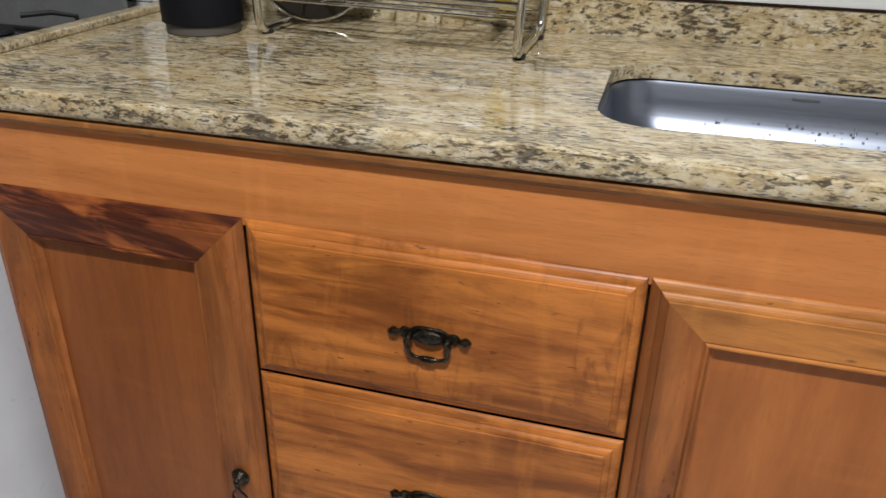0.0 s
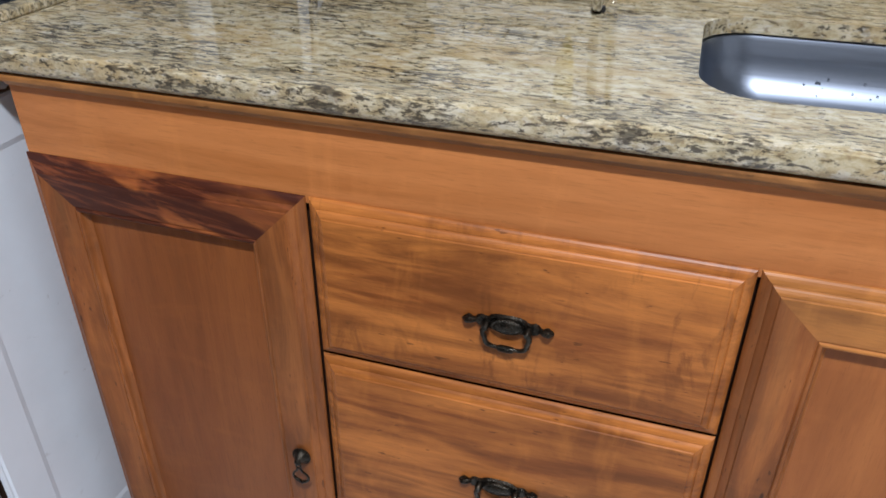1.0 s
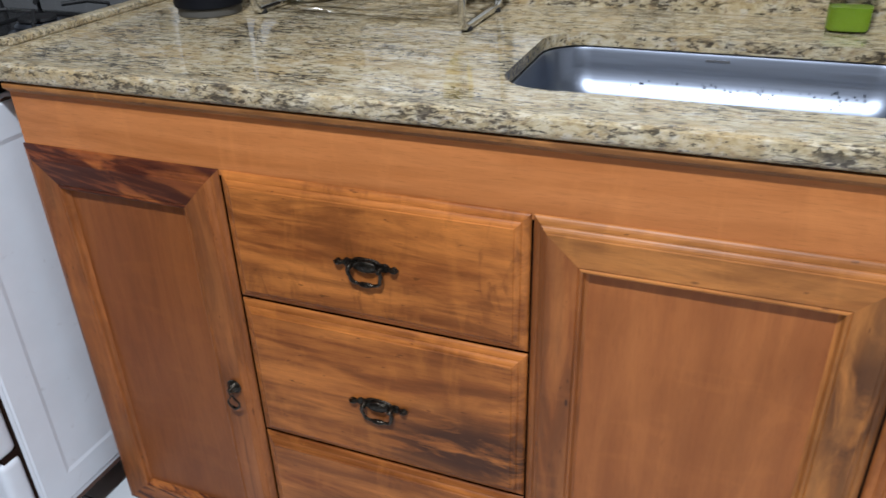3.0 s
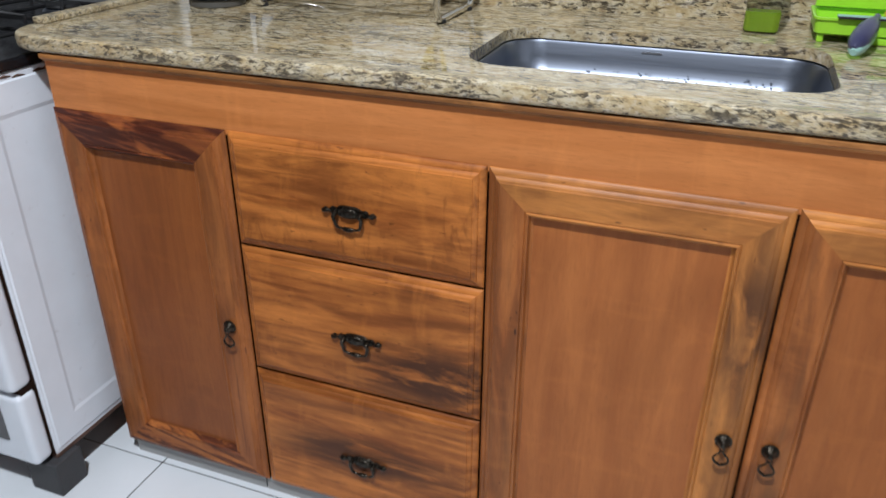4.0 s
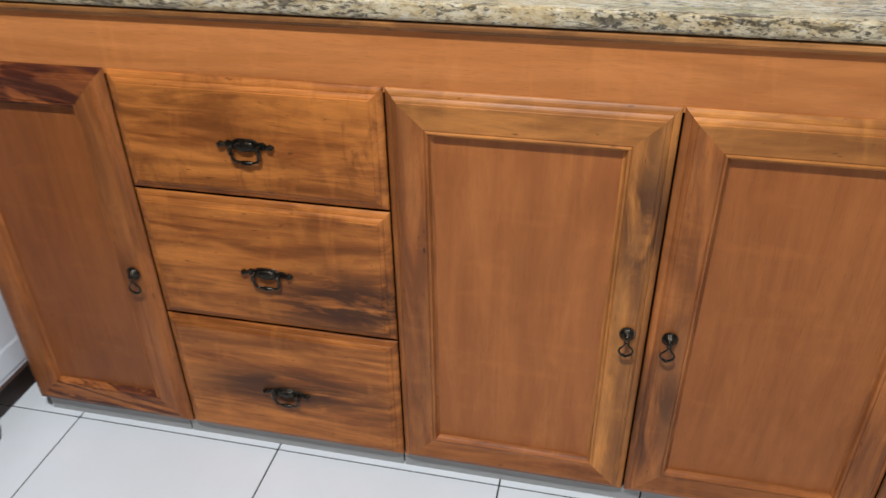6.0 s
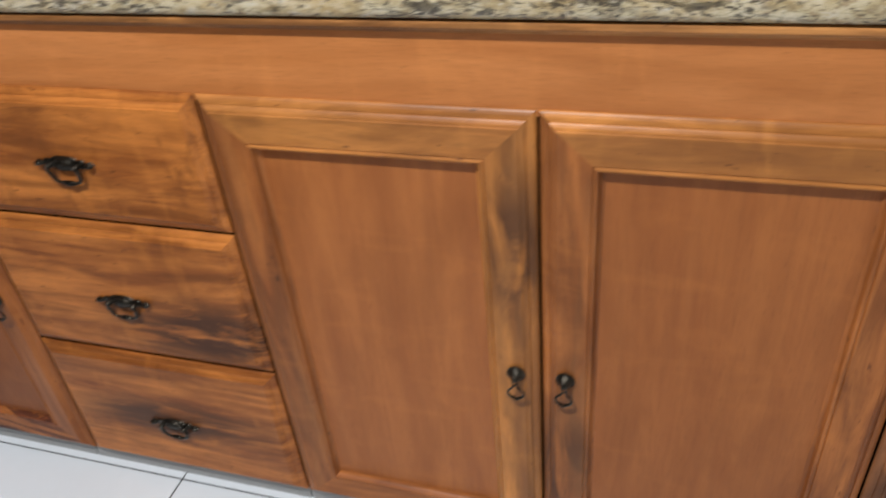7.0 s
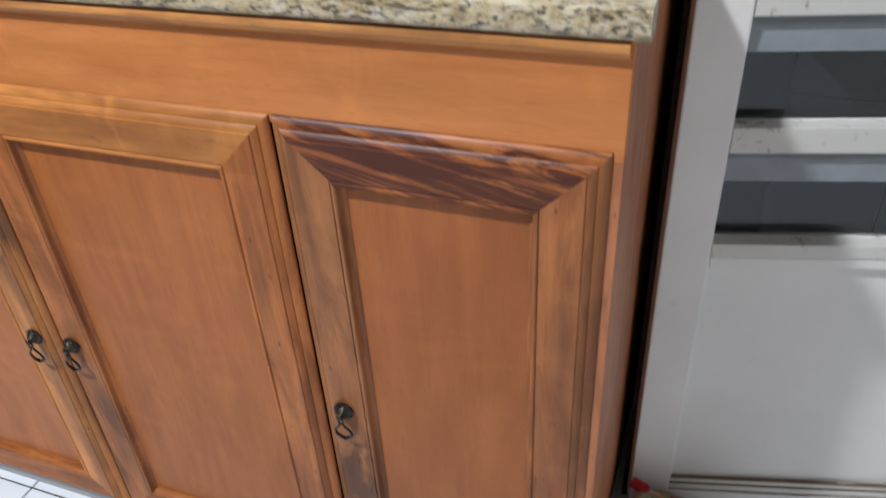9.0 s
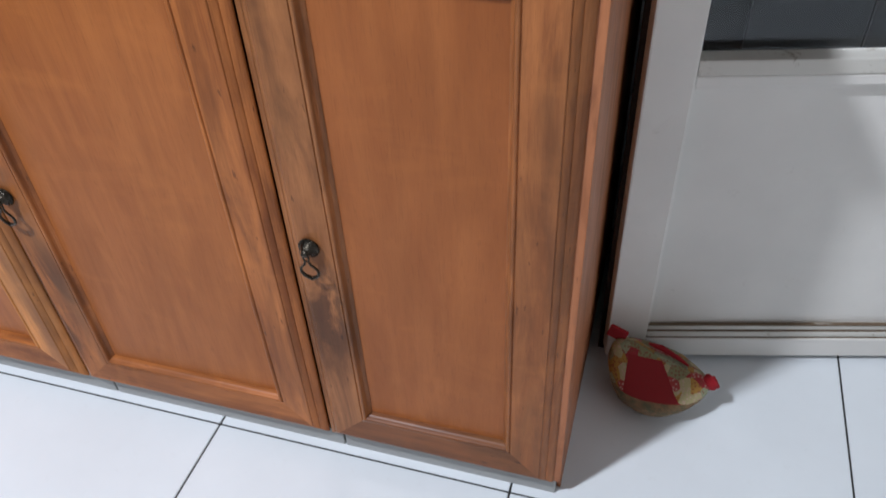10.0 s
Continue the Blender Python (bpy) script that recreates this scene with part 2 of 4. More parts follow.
M_OVERLAP = plain("milky_glass_edge", (0.22, 0.24, 0.26), 0.2, coat=0.6)
M_RUBBER = plain("black_rubber", (0.016, 0.016, 0.017), 0.7)
M_SMOKED = plain("smoked_glass", (0.16, 0.165, 0.17), 0.25)
M_OVEN = plain("black_oven_glass", (0.006, 0.006, 0.007), 0.35)
M_OVEN.node_tree.nodes["Principled BSDF"].inputs["Specular IOR Level"].default_value = 0.22
M_FOOT = plain("charcoal_plastic", (0.042, 0.042, 0.045), 0.6)
M_GREYPLASTIC = plain("grey_plastic", (0.10, 0.10, 0.105), 0.45)
M_LIME = plain("lime_plastic", (0.36, 0.72, 0.035), 0.30, vary=0.05)
M_YELLOW = plain("yellow_sponge", (0.80, 0.62, 0.05), 0.9, scale=120, bump=0.5)
M_PURPLE = plain("grey_violet_plastic", (0.045, 0.046, 0.105), 0.34)
M_MINT = plain("mint_plastic", (0.30, 0.50, 0.45), 0.35)
M_GREENGLASS = plain("green_detergent", (0.32, 0.50, 0.03), 0.15)
M_NAVY = plain("dark_navy_plastic", (0.004, 0.005, 0.009), 0.5)
M_NAVY.node_tree.nodes["Principled BSDF"].inputs["Specular IOR Level"].default_value = 0.25
M_TAUPE = plain("grey_base_ring", (0.10, 0.095, 0.085), 0.5)
M_LID = plain("dark_glass_lid", (0.030, 0.025, 0.022), 0.6)
M_LID.node_tree.nodes["Principled BSDF"].inputs["Specular IOR Level"].default_value = 0.2


# ---- mesh helpers ----
def part(name, bm, material, parent=None, label="", smooth=False):
    bmesh.ops.recalc_face_normals(bm, faces=bm.faces)
    me = bpy.data.meshes.new(name)
    bm.to_mesh(me)
    bm.free()
    me.materials.append(material)
    if smooth:
        for p in me.polygons:
            p.use_smooth = True
        me.set_sharp_from_angle(angle=radians(38))
    ob = new(name, me)
    if parent:
        ob.parent = parent
        ob.matrix_parent_inverse = parent.matrix_basis.inverted()
    if label:
        tagged(ob, label)
    return ob


def thing(name, at, label, category, group="", kind=""):
    ob = new(name)
    ob.location = at
    ob.empty_display_size = 0.05
    bpy.context.view_layer.update()
    return tagged(ob, label, category, group, kind)


def box(x0, x1, y0, y1, z0, z1, bevel=0.0, segments=2, bm=None):
    out = bm or bmesh.new()
    made = bmesh.ops.create_cube(out, size=1)["verts"]
    for v in made:
        v.co = ((x0 + x1) / 2 + v.co.x * (x1 - x0), (y0 + y1) / 2 + v.co.y * (y1 - y0), (z0 + z1) / 2 + v.co.z * (z1 - z0))
    if bevel:
        edges = list({e for v in made for e in v.link_edges})
        bmesh.ops.bevel(out, geom=edges, offset=bevel, segments=segments, affect="EDGES", profile=0.6)
    return out


def lathe(rings, steps=32, centre=(0, 0, 0), bm=None, squash=1.0):
    """A turned body round z: rings of (radius, height)."""
    out = bm or bmesh.new()
    loops = []
    for r, z in rings:
        loops.append([out.verts.new((centre[0] + r * math.cos(2 * math.pi * k / steps), centre[1] + squash * r * math.sin(2 * math.pi * k / steps), centre[2] + z)) for k in range(steps)])
    for a, b in zip(loops, loops[1:]):
        for k in range(steps):
            out.faces.new((a[k], a[(k + 1) % steps], b[(k + 1) % steps], b[k]))
    out.faces.new(loops[0][::-1])
    out.faces.new(loops[-1])
    return out


def tube(points, radius, steps=10, closed=False, bm=None):
    """A round bar along a line of points. radius: a number, or one for each point."""
    out = bm or bmesh.new()
    pts = [Vector(p) for p in points]
    rad = radius if isinstance(radius, (list, tuple)) else [radius] * len(pts)
    n, loops, side = len(pts), [], None
    for k, p in enumerate(pts):
        a = pts[k - 1] if k or closed else p
        b = pts[(k + 1) % n] if k < n - 1 or closed else p
        d = (b - a).normalized()
        side = d.orthogonal().normalized() if side is None else (side - d * side.dot(d)).normalized()
        up = d.cross(side)
        loops.append([out.verts.new(p + rad[k] * (math.cos(2 * math.pi * j / steps) * side + math.sin(2 * math.pi * j / steps) * up)) for j in range(steps)])
    for k in range(n if closed else n - 1):
        a, b = loops[k], loops[(k + 1) % n]
        for j in range(steps):
            out.faces.new((a[j], a[(j + 1) % steps], b[(j + 1) % steps], b[j]))
    if not closed:
        out.faces.new(loops[0][::-1])
        out.faces.new(loops[-1])
    return out


def sweep(path, profile, bm=None):
    """A moulding: profile points (offset to the left of the path, height) carried along points (x, y)."""
    out = bm or bmesh.new()
    pts = [Vector((x, y)) for x, y in path]
    loops = []
    for k, p in enumerate(pts):
        d = (pts[min(k + 1, len(pts) - 1)] - pts[max(k - 1, 0)]).normalized()
        left = Vector((-d.y, d.x))
        loops.append([out.verts.new((p.x + left.x * o, p.y + left.y * o, z)) for o, z in profile])
    for a, b in zip(loops, loops[1:]):
        for k in range(len(profile)):
            out.faces.new((a[k], a[(k + 1) % len(profile)], b[(k + 1) % len(profile)], b[k]))
    out.faces.new(loops[0])
    out.faces.new(loops[-1][::-1])
    return out


def rounded_rect(x0, x1, y0, y1, r, steps=8):
    pts = []
    for cx, cy, a in ((x1 - r, y1 - r, 0), (x0 + r, y1 - r, 90), (x0 + r, y0 + r, 180), (x1 - r, y0 + r, 270)):
        pts += [(cx + r * math.cos(radians(a + 90 * k / steps)), cy + r * math.sin(radians(a + 90 * k / steps))) for k in range(steps + 1)]
    return pts


def slab_with_hole(outline, hole, z0, z1):
    bm = bmesh.new()
    edges = []
    for loop in (outline, hole):
        vs = [bm.verts.new((x, y, z1)) for x, y in loop]
        edges += [bm.edges.new((a, b)) for a, b in zip(vs, vs[1:] + vs[:1])]
    bmesh.ops.triangle_fill(bm, edges=edges, use_beauty=True)
    made = bmesh.ops.extrude_face_region(bm, geom=list(bm.faces))["geom"]
    for v in made:
        if isinstance(v, bmesh.types.BMVert):
            v.co.z = z0
    return bm


# ---- room ----
FLOOR_X0, FLOOR_X1, FLOOR_Y0, WALL_Y = -2.3, 2.10, -2.3, 0.605
TILE, TX, TY = 0.4515, 0.638, 0.004
floor = tagged(part("floor", box(FLOOR_X0 - 0.1, FLOOR_X1 + 0.1, FLOOR_Y0 - 0.1, 1.7, -0.12, -0.0025), M_GROUT), "white glossy ceramic tile floor with thin dark grout", "floor", kind="structure")

wall_north = tagged(part("wall_north", box(FLOOR_X0, 1.185, WALL_Y + 0.008, WALL_Y + 0.15, 0, 2.86), M_GROUT), "kitchen back wall covered in white glazed tiles", "wall", kind="structure")
tagged(part("wall_over_door", box(1.185, FLOOR_X1, WALL_Y + 0.008, WALL_Y + 0.15, 2.12, 2.86), M_WALL), "white painted wall above the yard doorway", "wall", kind="structure")
tagged(part("wall_beside_door", box(2.02, FLOOR_X1, WALL_Y + 0.008, WALL_Y + 0.15, 0, 2.12), M_WALL), "white painted wall beside the yard doorway", "wall", kind="structure")
tagged(part("wall_south", box(FLOOR_X0, FLOOR_X1, FLOOR_Y0 - 0.1, FLOOR_Y0, 0, 2.86), M_FARWALL), "unseen kitchen wall, coloured dark to cut bounced light", "wall", kind="structure")
tagged(part("wall_west", box(FLOOR_X0 - 0.1, FLOOR_X0, FLOOR_Y0 - 0.1, WALL_Y + 0.15, 0, 2.86), M_FARWALL), "unseen kitchen wall, coloured dark to cut bounced light", "wall", kind="structure")
# unseen; white and close so it reflects onto side panel and yard door
tagged(part("wall_east", box(FLOOR_X1, FLOOR_X1 + 0.1, FLOOR_Y0 - 0.1, WALL_Y + 0.15, 0, 2.86), M_WALL), "unseen white wall, set near to bounce light on the cabinet side", "wall", kind="structure")
tagged(part("ceiling", box(FLOOR_X0 - 0.1, FLOOR_X1 + 0.1, FLOOR_Y0 - 0.1, WALL_Y + 0.15, 2.86, 2.96), M_CEIL), "unseen ceiling, coloured dark to cut bounced light", "ceiling", kind="structure")

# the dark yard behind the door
# gap colour in place of slate: shade painted on, so the slit stays black
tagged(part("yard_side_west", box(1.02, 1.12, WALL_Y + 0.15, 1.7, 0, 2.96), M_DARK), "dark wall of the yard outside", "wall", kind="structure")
tagged(part("yard_side_east", box(2.2, 2.3, WALL_Y + 0.15, 1.7, 0, 2.96), M_SLATE), "dark wall of the yard outside", "wall", kind="structure")
tagged(part("yard_roof", box(1.02, 2.3, WALL_Y + 0.15, 1.8, 2.96, 3.06), M_SLATE), "dark roof over the yard outside", "roof", kind="structure")
yard_wall = tagged(part("yard_wall", box(1.02, 2.3, 1.00, 1.7, 0, 2.96), M_GROUT), "dark grey tiled wall of the yard outside", "wall", kind="structure")

lamp = thing("ceiling_lamp", (LAMP[0], LAMP[1], 2.86), "white round ceiling lamp base with bulb", "ceiling lamp")
part("base", lathe([(0.06, 0), (0.06, -0.03), (0.035, -0.05), (0.02, -0.055)][::-1], 24, (LAMP[0], LAMP[1], 2.86)), M_WALL, lamp, smooth=True)

# ---- base cabinet ----
CX0, CX1, FACE, DOOR_Z0, DOOR_Z1 = -0.800, 1.156, 0.0135, 0.036, 0.781
cabinet = thing("base_cabinet", (0.18, 0.3, 0), "long honey-varnished wooden kitchen base cabinet under the granite worktop", "cabinet")
part("side_panel", box(CX1 - 0.018, CX1, FACE + 0.016, 0.58, 0.0, 0.8765, 0.001), M_SIDE, cabinet)
part("side_panel", box(CX0, CX0 + 0.018, FACE + 0.016, 0.58, 0.0, 0.8765, 0.001), M_SIDE, cabinet)
part("top_rail", box(CX0, CX1, FACE, FACE + 0.016, 0.772, 0.8765, 0.001), M_RAIL, cabinet, "wide smooth honey-coloured top rail")
part("corner_stile", box(CX1 - 0.03, CX1, FACE, FACE + 0.016, 0.036, 0.772, 0.001), M_SIDE, cabinet)
# board colour carries the shade seen between doors and drawers
part("inner_front", box(CX0 + 0.018, CX1 - 0.03, 0.0215, 0.0285, 0.036, 0.772), M_DARK, cabinet, "near-black board behind the doors, gap shade put into its colour")
TRIM = [(0.0, 0.8620), (-0.0028, 0.8622), (-0.0040, 0.8638), (-0.0050, 0.8656), (-0.0086, 0.8672), (-0.0098, 0.8695), (-0.0098, 0.8735), (-0.0090, 0.8757), (0.0, 0.8765)]
part("trim_moulding", sweep([(CX0, FACE), (CX1 - 0.002, FACE)], [(o, z) for o, z in TRIM]), M_TRIM, cabinet, "narrow weathered moulding under the worktop")

# outer edge: a round bead, a groove, a narrow step, a groove and a small fillet; then the flat face and the inner cove
FRAME = [(0.0, 0.0134), (0.0, 0.0127), (0.0008, 0.0112), (0.0026, 0.0095), (0.0052, 0.0079), (0.0080, 0.0068), (0.0096, 0.0064), (0.0099, 0.0067), (0.0102, 0.0065), (0.0108, 0.0054), (0.0122, 0.0041), (0.0144, 0.0026),
         (0.0164, 0.0017), (0.0174, 0.0014), (0.0177, 0.0016), (0.0180, 0.0014), (0.0186, 0.0003), (0.0192, 0.0), (0.0202, 0.0), (0.0575, 0.0022),
         (0.0583, 0.0034), (0.0590, 0.0032), (0.0598, 0.0018), (0.0610, 0.0012), (0.0626, 0.0012), (0.0638, 0.0022), (0.0645, 0.0038), (0.0652, 0.0062), (0.0664, 0.0086), (0.0682, 0.0104), (0.0698, 0.0118), (0.0700, 0.0130)]


def frame_bar(x0, x1, z0, z1, edge):
    """One mitred bar of a door frame on the named edge."""
    bm = bmesh.new()
    ends = []
    for far in (0, 1):
        loop = []
        for d, y in FRAME:
            if edge == "top":
                p = (x1 - d if far else x0 + d, y, z1 - d)
            elif edge == "bottom":
                p = (x1 - d if far else x0 + d, y, z0 + d)
            elif edge == "left":
                p = (x0 + d, y, z1 - d if far else z0 + d)
            else:
                p = (x1 - d, y, z1 - d if far else z0 + d)
            loop.append(bm.verts.new(p))
        ends.append(loop)
    n = len(FRAME)
    for j in range(n):
        bm.faces.new((ends[0][j], ends[0][(j + 1) % n], ends[1][(j + 1) % n], ends[1][j]))
    bm.faces.new(ends[0][::-1])
    bm.faces.new(ends[1])
    return bm


def drop_pull(x, z, tilt):
    """A domed bronze rosette with a beaded rim, a short stem with an eye, and a hanging ring with a pointed foot."""
    bm = lathe([(0.0115, 0.0), (0.0125, 0.0010), (0.0122, 0.0026), (0.0104, 0.0036), (0.0096, 0.0042), (0.0080, 0.0072), (0.0058, 0.0096), (0.0042, 0.0122), (0.0046, 0.0140), (0.0036, 0.0158), (0.0012, 0.0165)], 24)
    bmesh.ops.transform(bm, matrix=Matrix.Translation((x, 0, z)) @ Matrix.Rotation(radians(90), 4, "X"), verts=bm.verts)
    for k in range(18):
        a = 2 * math.pi * k / 18
        bmesh.ops.create_icosphere(bm, subdivisions=1, radius=0.0016, matrix=Matrix.Translation((x + 0.0116 * math.cos(a), -0.0026, z + 0.0116 * math.sin(a))))
    tube([(x + 0.0034 * math.cos(a), -0.0125, z - 0.0070 + 0.0044 * math.sin(a)) for a in [2 * math.pi * k / 12 for k in range(12)]], 0.0011, 6, True, bm)
    half = [(0.0, -0.0), (0.0028, -0.0022), (0.0036, -0.0056), (0.0066, -0.0086), (0.0098, -0.0124), (0.0108, -0.0168), (0.0096, -0.0212), (0.0066, -0.0246), (0.0030, -0.0262), (0.0, -0.0288)]
    ring = half + [(-a, b) for a, b in half[-2:0:-1]]
    thick = [0.0012, 0.0013, 0.0016, 0.0015, 0.0016, 0.0018, 0.0020, 0.0022, 0.0024, 0.0022]
    thick = thick + thick[-2:0:-1]
    c, s = math.cos(radians(tilt)), math.sin(radians(tilt))
    tube([(x + c * a - s * b, -0.0125 - b * 0.08, z - 0.0105 + s * a + c * b) for a, b in ring], thick, 8, True, bm)
    return bm


def cabinet_door(x0, x1, mats, label, pull_x, pull_z, tilt=0):
    """mats: top, bottom, left, right bars and the panel."""
    top, bottom, left, right, middle = mats
    door = part("cabinet_door", box(x0 + 0.069, x1 - 0.069, 0.0122, 0.0138, DOOR_Z0 + 0.069, DOOR_Z1 - 0.069), middle, cabinet, label)
    part("frame_top", frame_bar(x0, x1, DOOR_Z0, DOOR_Z1, "top"), top, door)
    part("frame_bottom", frame_bar(x0, x1, DOOR_Z0, DOOR_Z1, "bottom"), bottom, door)
    part("frame_stile", frame_bar(x0, x1, DOOR_Z0, DOOR_Z1, "left"), left, door)
    part("frame_stile", frame_bar(x0, x1, DOOR_Z0, DOOR_Z1, "right"), right, door)
    part("drop_pull", drop_pull(pull_x, pull_z, tilt), M_BRONZE, door, "antique bronze knob with hanging ring", True)
    return door


def w(name, grain, seed, light=AMBER, dark=AMBER_DARK, **k):
    return wood(name, grain, light, dark, seed, **k)


cabinet_door(-0.802, -0.4465, (w("heartwood_a", "x", 5.3, (0.44, 0.135, 0.036), (0.20, 0.052, 0.014), heart=1.0), w("bar_a_bottom", "x", 6.1, heart=0.75), w("bar_a_left", "z", 7.7, (0.46, 0.150, 0.036), (0.24, 0.068, 0.014), weathered=0.5), w("bar_a_right", "z", 8.2, (0.40, 0.134, 0.034), (0.26, 0.078, 0.018), weathered=0.3), w("panel_a", "z", 9.1, RUSSET, RUSSET_DARK, knots=-0.05, calm=0.5)),
             "narrow framed cabinet door with dark heartwood top bar", -0.481, 0.406, 4)
cabinet_door(0.0015, 0.411, (w("bar_b_top", "x", 10.4, GOLD, GOLD_DARK, weathered=0.25), w("bar_b_bottom", "x", 11.9), w("bar_b_left", "z", 12.6, weathered=0.5), w("bar_b_right", "z", 13.3, GOLD, GOLD_DARK, weathered=0.7, streaks=0.9, spot=(0.385, 0.60, 0.05, 0.14)), w("panel_b", "z", 14.8, (0.44, 0.148, 0.038), (0.345, 0.107, 0.026), knots=-0.05, calm=0.5)),
             "honey-varnished framed cabinet door under the sink", 0.381, 0.405, 2)
cabinet_door(0.4142, 0.8215, (w("bar_c_top", "x", 15.2, GOLD, GOLD_DARK, weathered=0.25), w("bar_c_bottom", "x", 16.7), w("bar_c_left", "z", 17.5, weathered=0.6, streaks=0.85, spot=(0.440, 0.22, 0.05, 0.16)), w("bar_c_right", "z", 18.1), w("panel_c", "z", 19.6, CEDAR, CEDAR_DARK, knots=-0.05, calm=0.5)),
             "honey-varnished framed cabinet door under the sink", 0.446, 0.405, -3)
cabinet_door(0.8245, 1.147, (w("heartwood_d", "x", 20.9, heart=0.92), w("bar_d_bottom", "x", 21.4, (0.25, 0.088, 0.030), (0.14, 0.047, 0.017), weathered=0.6), w("bar_d_left", "z", 22.3, (0.42, 0.165, 0.058), (0.24, 0.088, 0.030), weathered=0.7, streaks=0.75, spot=(0.868, 0.29, 0.045, 0.13)), w("bar_d_right", "z", 23.8, (0.42, 0.150, 0.046), (0.27, 0.088, 0.026), weathered=0.6), w("panel_d", "z", 24.5, (0.37, 0.120, 0.031), (0.310, 0.093, 0.022), knots=-0.05, calm=0.5)),
             "narrow framed cabinet door with streaky dark top bar", 0.857, 0.406, 3)


def bail_handle(x, z):
    """A drawer handle: leaf-tipped backplate with an oval boss, two posts and a hanging bail."""
    bm = bmesh.new()
    outline = [(0.0480, 0.0), (0.0455, 0.0026), (0.0425, 0.0050), (0.0395, 0.0046), (0.0370, 0.0024), (0.0345, 0.0030), (0.0325, 0.0062), (0.0285, 0.0076), (0.0240, 0.0064), (0.0205, 0.0068), (0.0180, 0.0092), (0.0125, 0.0110), (0.0, 0.0116)]
    top = outline + [(-a, b) for a, b in outline[-2::-1]]
    loop = top + [(a, -b * 0.85) for a, b in top[-2:0:-1]]
    front = [bm.verts.new((x + a * 0.95, -0.0034, z + b * 0.86)) for a, b in loop]
    back = [bm.verts.new((x + a, 0.0005, z + b)) for a, b in loop]
    bm.faces.new(front)
    for k in range(len(loop)):
        bm.faces.new((front[k], front[(k + 1) % len(loop)], back[(k + 1) % len(loop)], back[k]))
    boss = lathe([(0.0178, 0.0), (0.0180, 0.0026), (0.0160, 0.0040), (0.0140, 0.0034), (0.0120, 0.0042), (0.0040, 0.0050)], 24, squash=0.50)
    bmesh.ops.transform(boss, matrix=Matrix.Translation((x, -0.003, z)) @ Matrix.Rotation(radians(90), 4, "X"), verts=boss.verts)
    me = bpy.data.meshes.new("tmp")
    boss.to_mesh(me)
    boss.free()
    bm.from_mesh(me)
    bpy.data.meshes.remove(me)
    for s in (-1, 1):
        tube([(x + s * 0.0220, 0.0, z - 0.001), (x + s * 0.0220, -0.005, z - 0.001), (x + s * 0.0220, -0.0090, z - 0.0015), (x + s * 0.0220, -0.0125, z - 0.002)], [0.0058, 0.0040, 0.0046, 0.0030], 12, False, bm)
        tube([(x + s * 0.0330, -0.002, z), (x + s * 0.0385, -0.0052, z + 0.0006), (x + s * 0.0430, -0.0050, z), (x + s * 0.0478, -0.0025, z)], [0.0022, 0.0034, 0.0036, 0.0010], 8, False, bm)
    bail = [(0.0220, 0.0), (0.0244, -0.0040), (0.0240, -0.0090), (0.0224, -0.0140), (0.0218, -0.0185), (0.0194, -0.0225), (0.0145, -0.0246), (0.0090, -0.0250), (0.0072, -0.0256), (0.0, -0.0260)]
    bail = bail + [(-a, b) for a, b in bail[-2::-1]]
    thick = [0.0026, 0.0030, 0.0031, 0.0027, 0.0027, 0.0027, 0.0023, 0.0021, 0.0036, 0.0041]
    tube([(x + a, -0.0105 - b * 0.16, z - 0.0015 + b) for a, b in bail], thick + thick[-2::-1], 10, False, bm)
    return bm


def drawer(x0, x1, z0, z1, mat, handle_z, label):
    bm = bmesh.new()
    loops = []
    for d, y in FRAME[:19]:
        loops.append([bm.verts.new(p) for p in ((x0 + d, y, z0 + d), (x1 - d, y, z0 + d), (x1 - d, y, z1 - d), (x0 + d, y, z1 - d))])
    for a, b in zip(loops, loops[1:]):
        for k in range(4):
            bm.faces.new((a[k], a[(k + 1) % 4], b[(k + 1) % 4], b[k]))
    bm.faces.new(loops[-1])
    bm.faces.new(loops[0][::-1])
    front = part("drawer_front", bm, mat, cabinet, label)
    part("bail_handle", bail_handle(-0.222, handle_z), M_BRONZE, front, "antique bronze hanging bail handle", True)


drawer(-0.4425, -0.0015, 0.5795, 0.781, w("drawer_wood_top", "x", 31.2, (0.58, 0.200, 0.042), (0.25, 0.070, 0.013), smudge=0.45), 0.677, "honey-varnished drawer front with fine stains")
drawer(-0.4425, -0.0015, 0.3205, 0.5755, w("drawer_wood_middle", "x", 33.9, (0.58, 0.200, 0.042), (0.25, 0.070, 0.013), streaks=0.95, spot=(-0.08, 0.395, 0.20, 0.085)), 0.4385, "honey-varnished drawer front with dark streaks")
drawer(-0.4425, -0.0015, 0.036, 0.3165, w("drawer_wood_low", "x", 36.4, (0.58, 0.200, 0.042), (0.25, 0.070, 0.013), streaks=0.9, spot=(-0.20, 0.172, 0.22, 0.060)), 0.165, "honey-varnished drawer front with dark streaks")

# ---- plinth ----
plinth = tagged(part("plinth", box(CX0 + 0.01, CX1 - 0.006, 0.026, 0.05, 0, 0.034), M_GROUT), "low grey-white tile plinth under the cabinet", "plinth", kind="structure")
for a, b in ((-0.79, -0.462), (-0.459, -0.005), (-0.002, 0.446), (0.449, 0.838), (0.841, 1.150)):
    part("plinth_tile", box(a, b, 0.018, 0.026, 0.0, 0.033, 0.0008, 1), M_PLINTH, plinth)

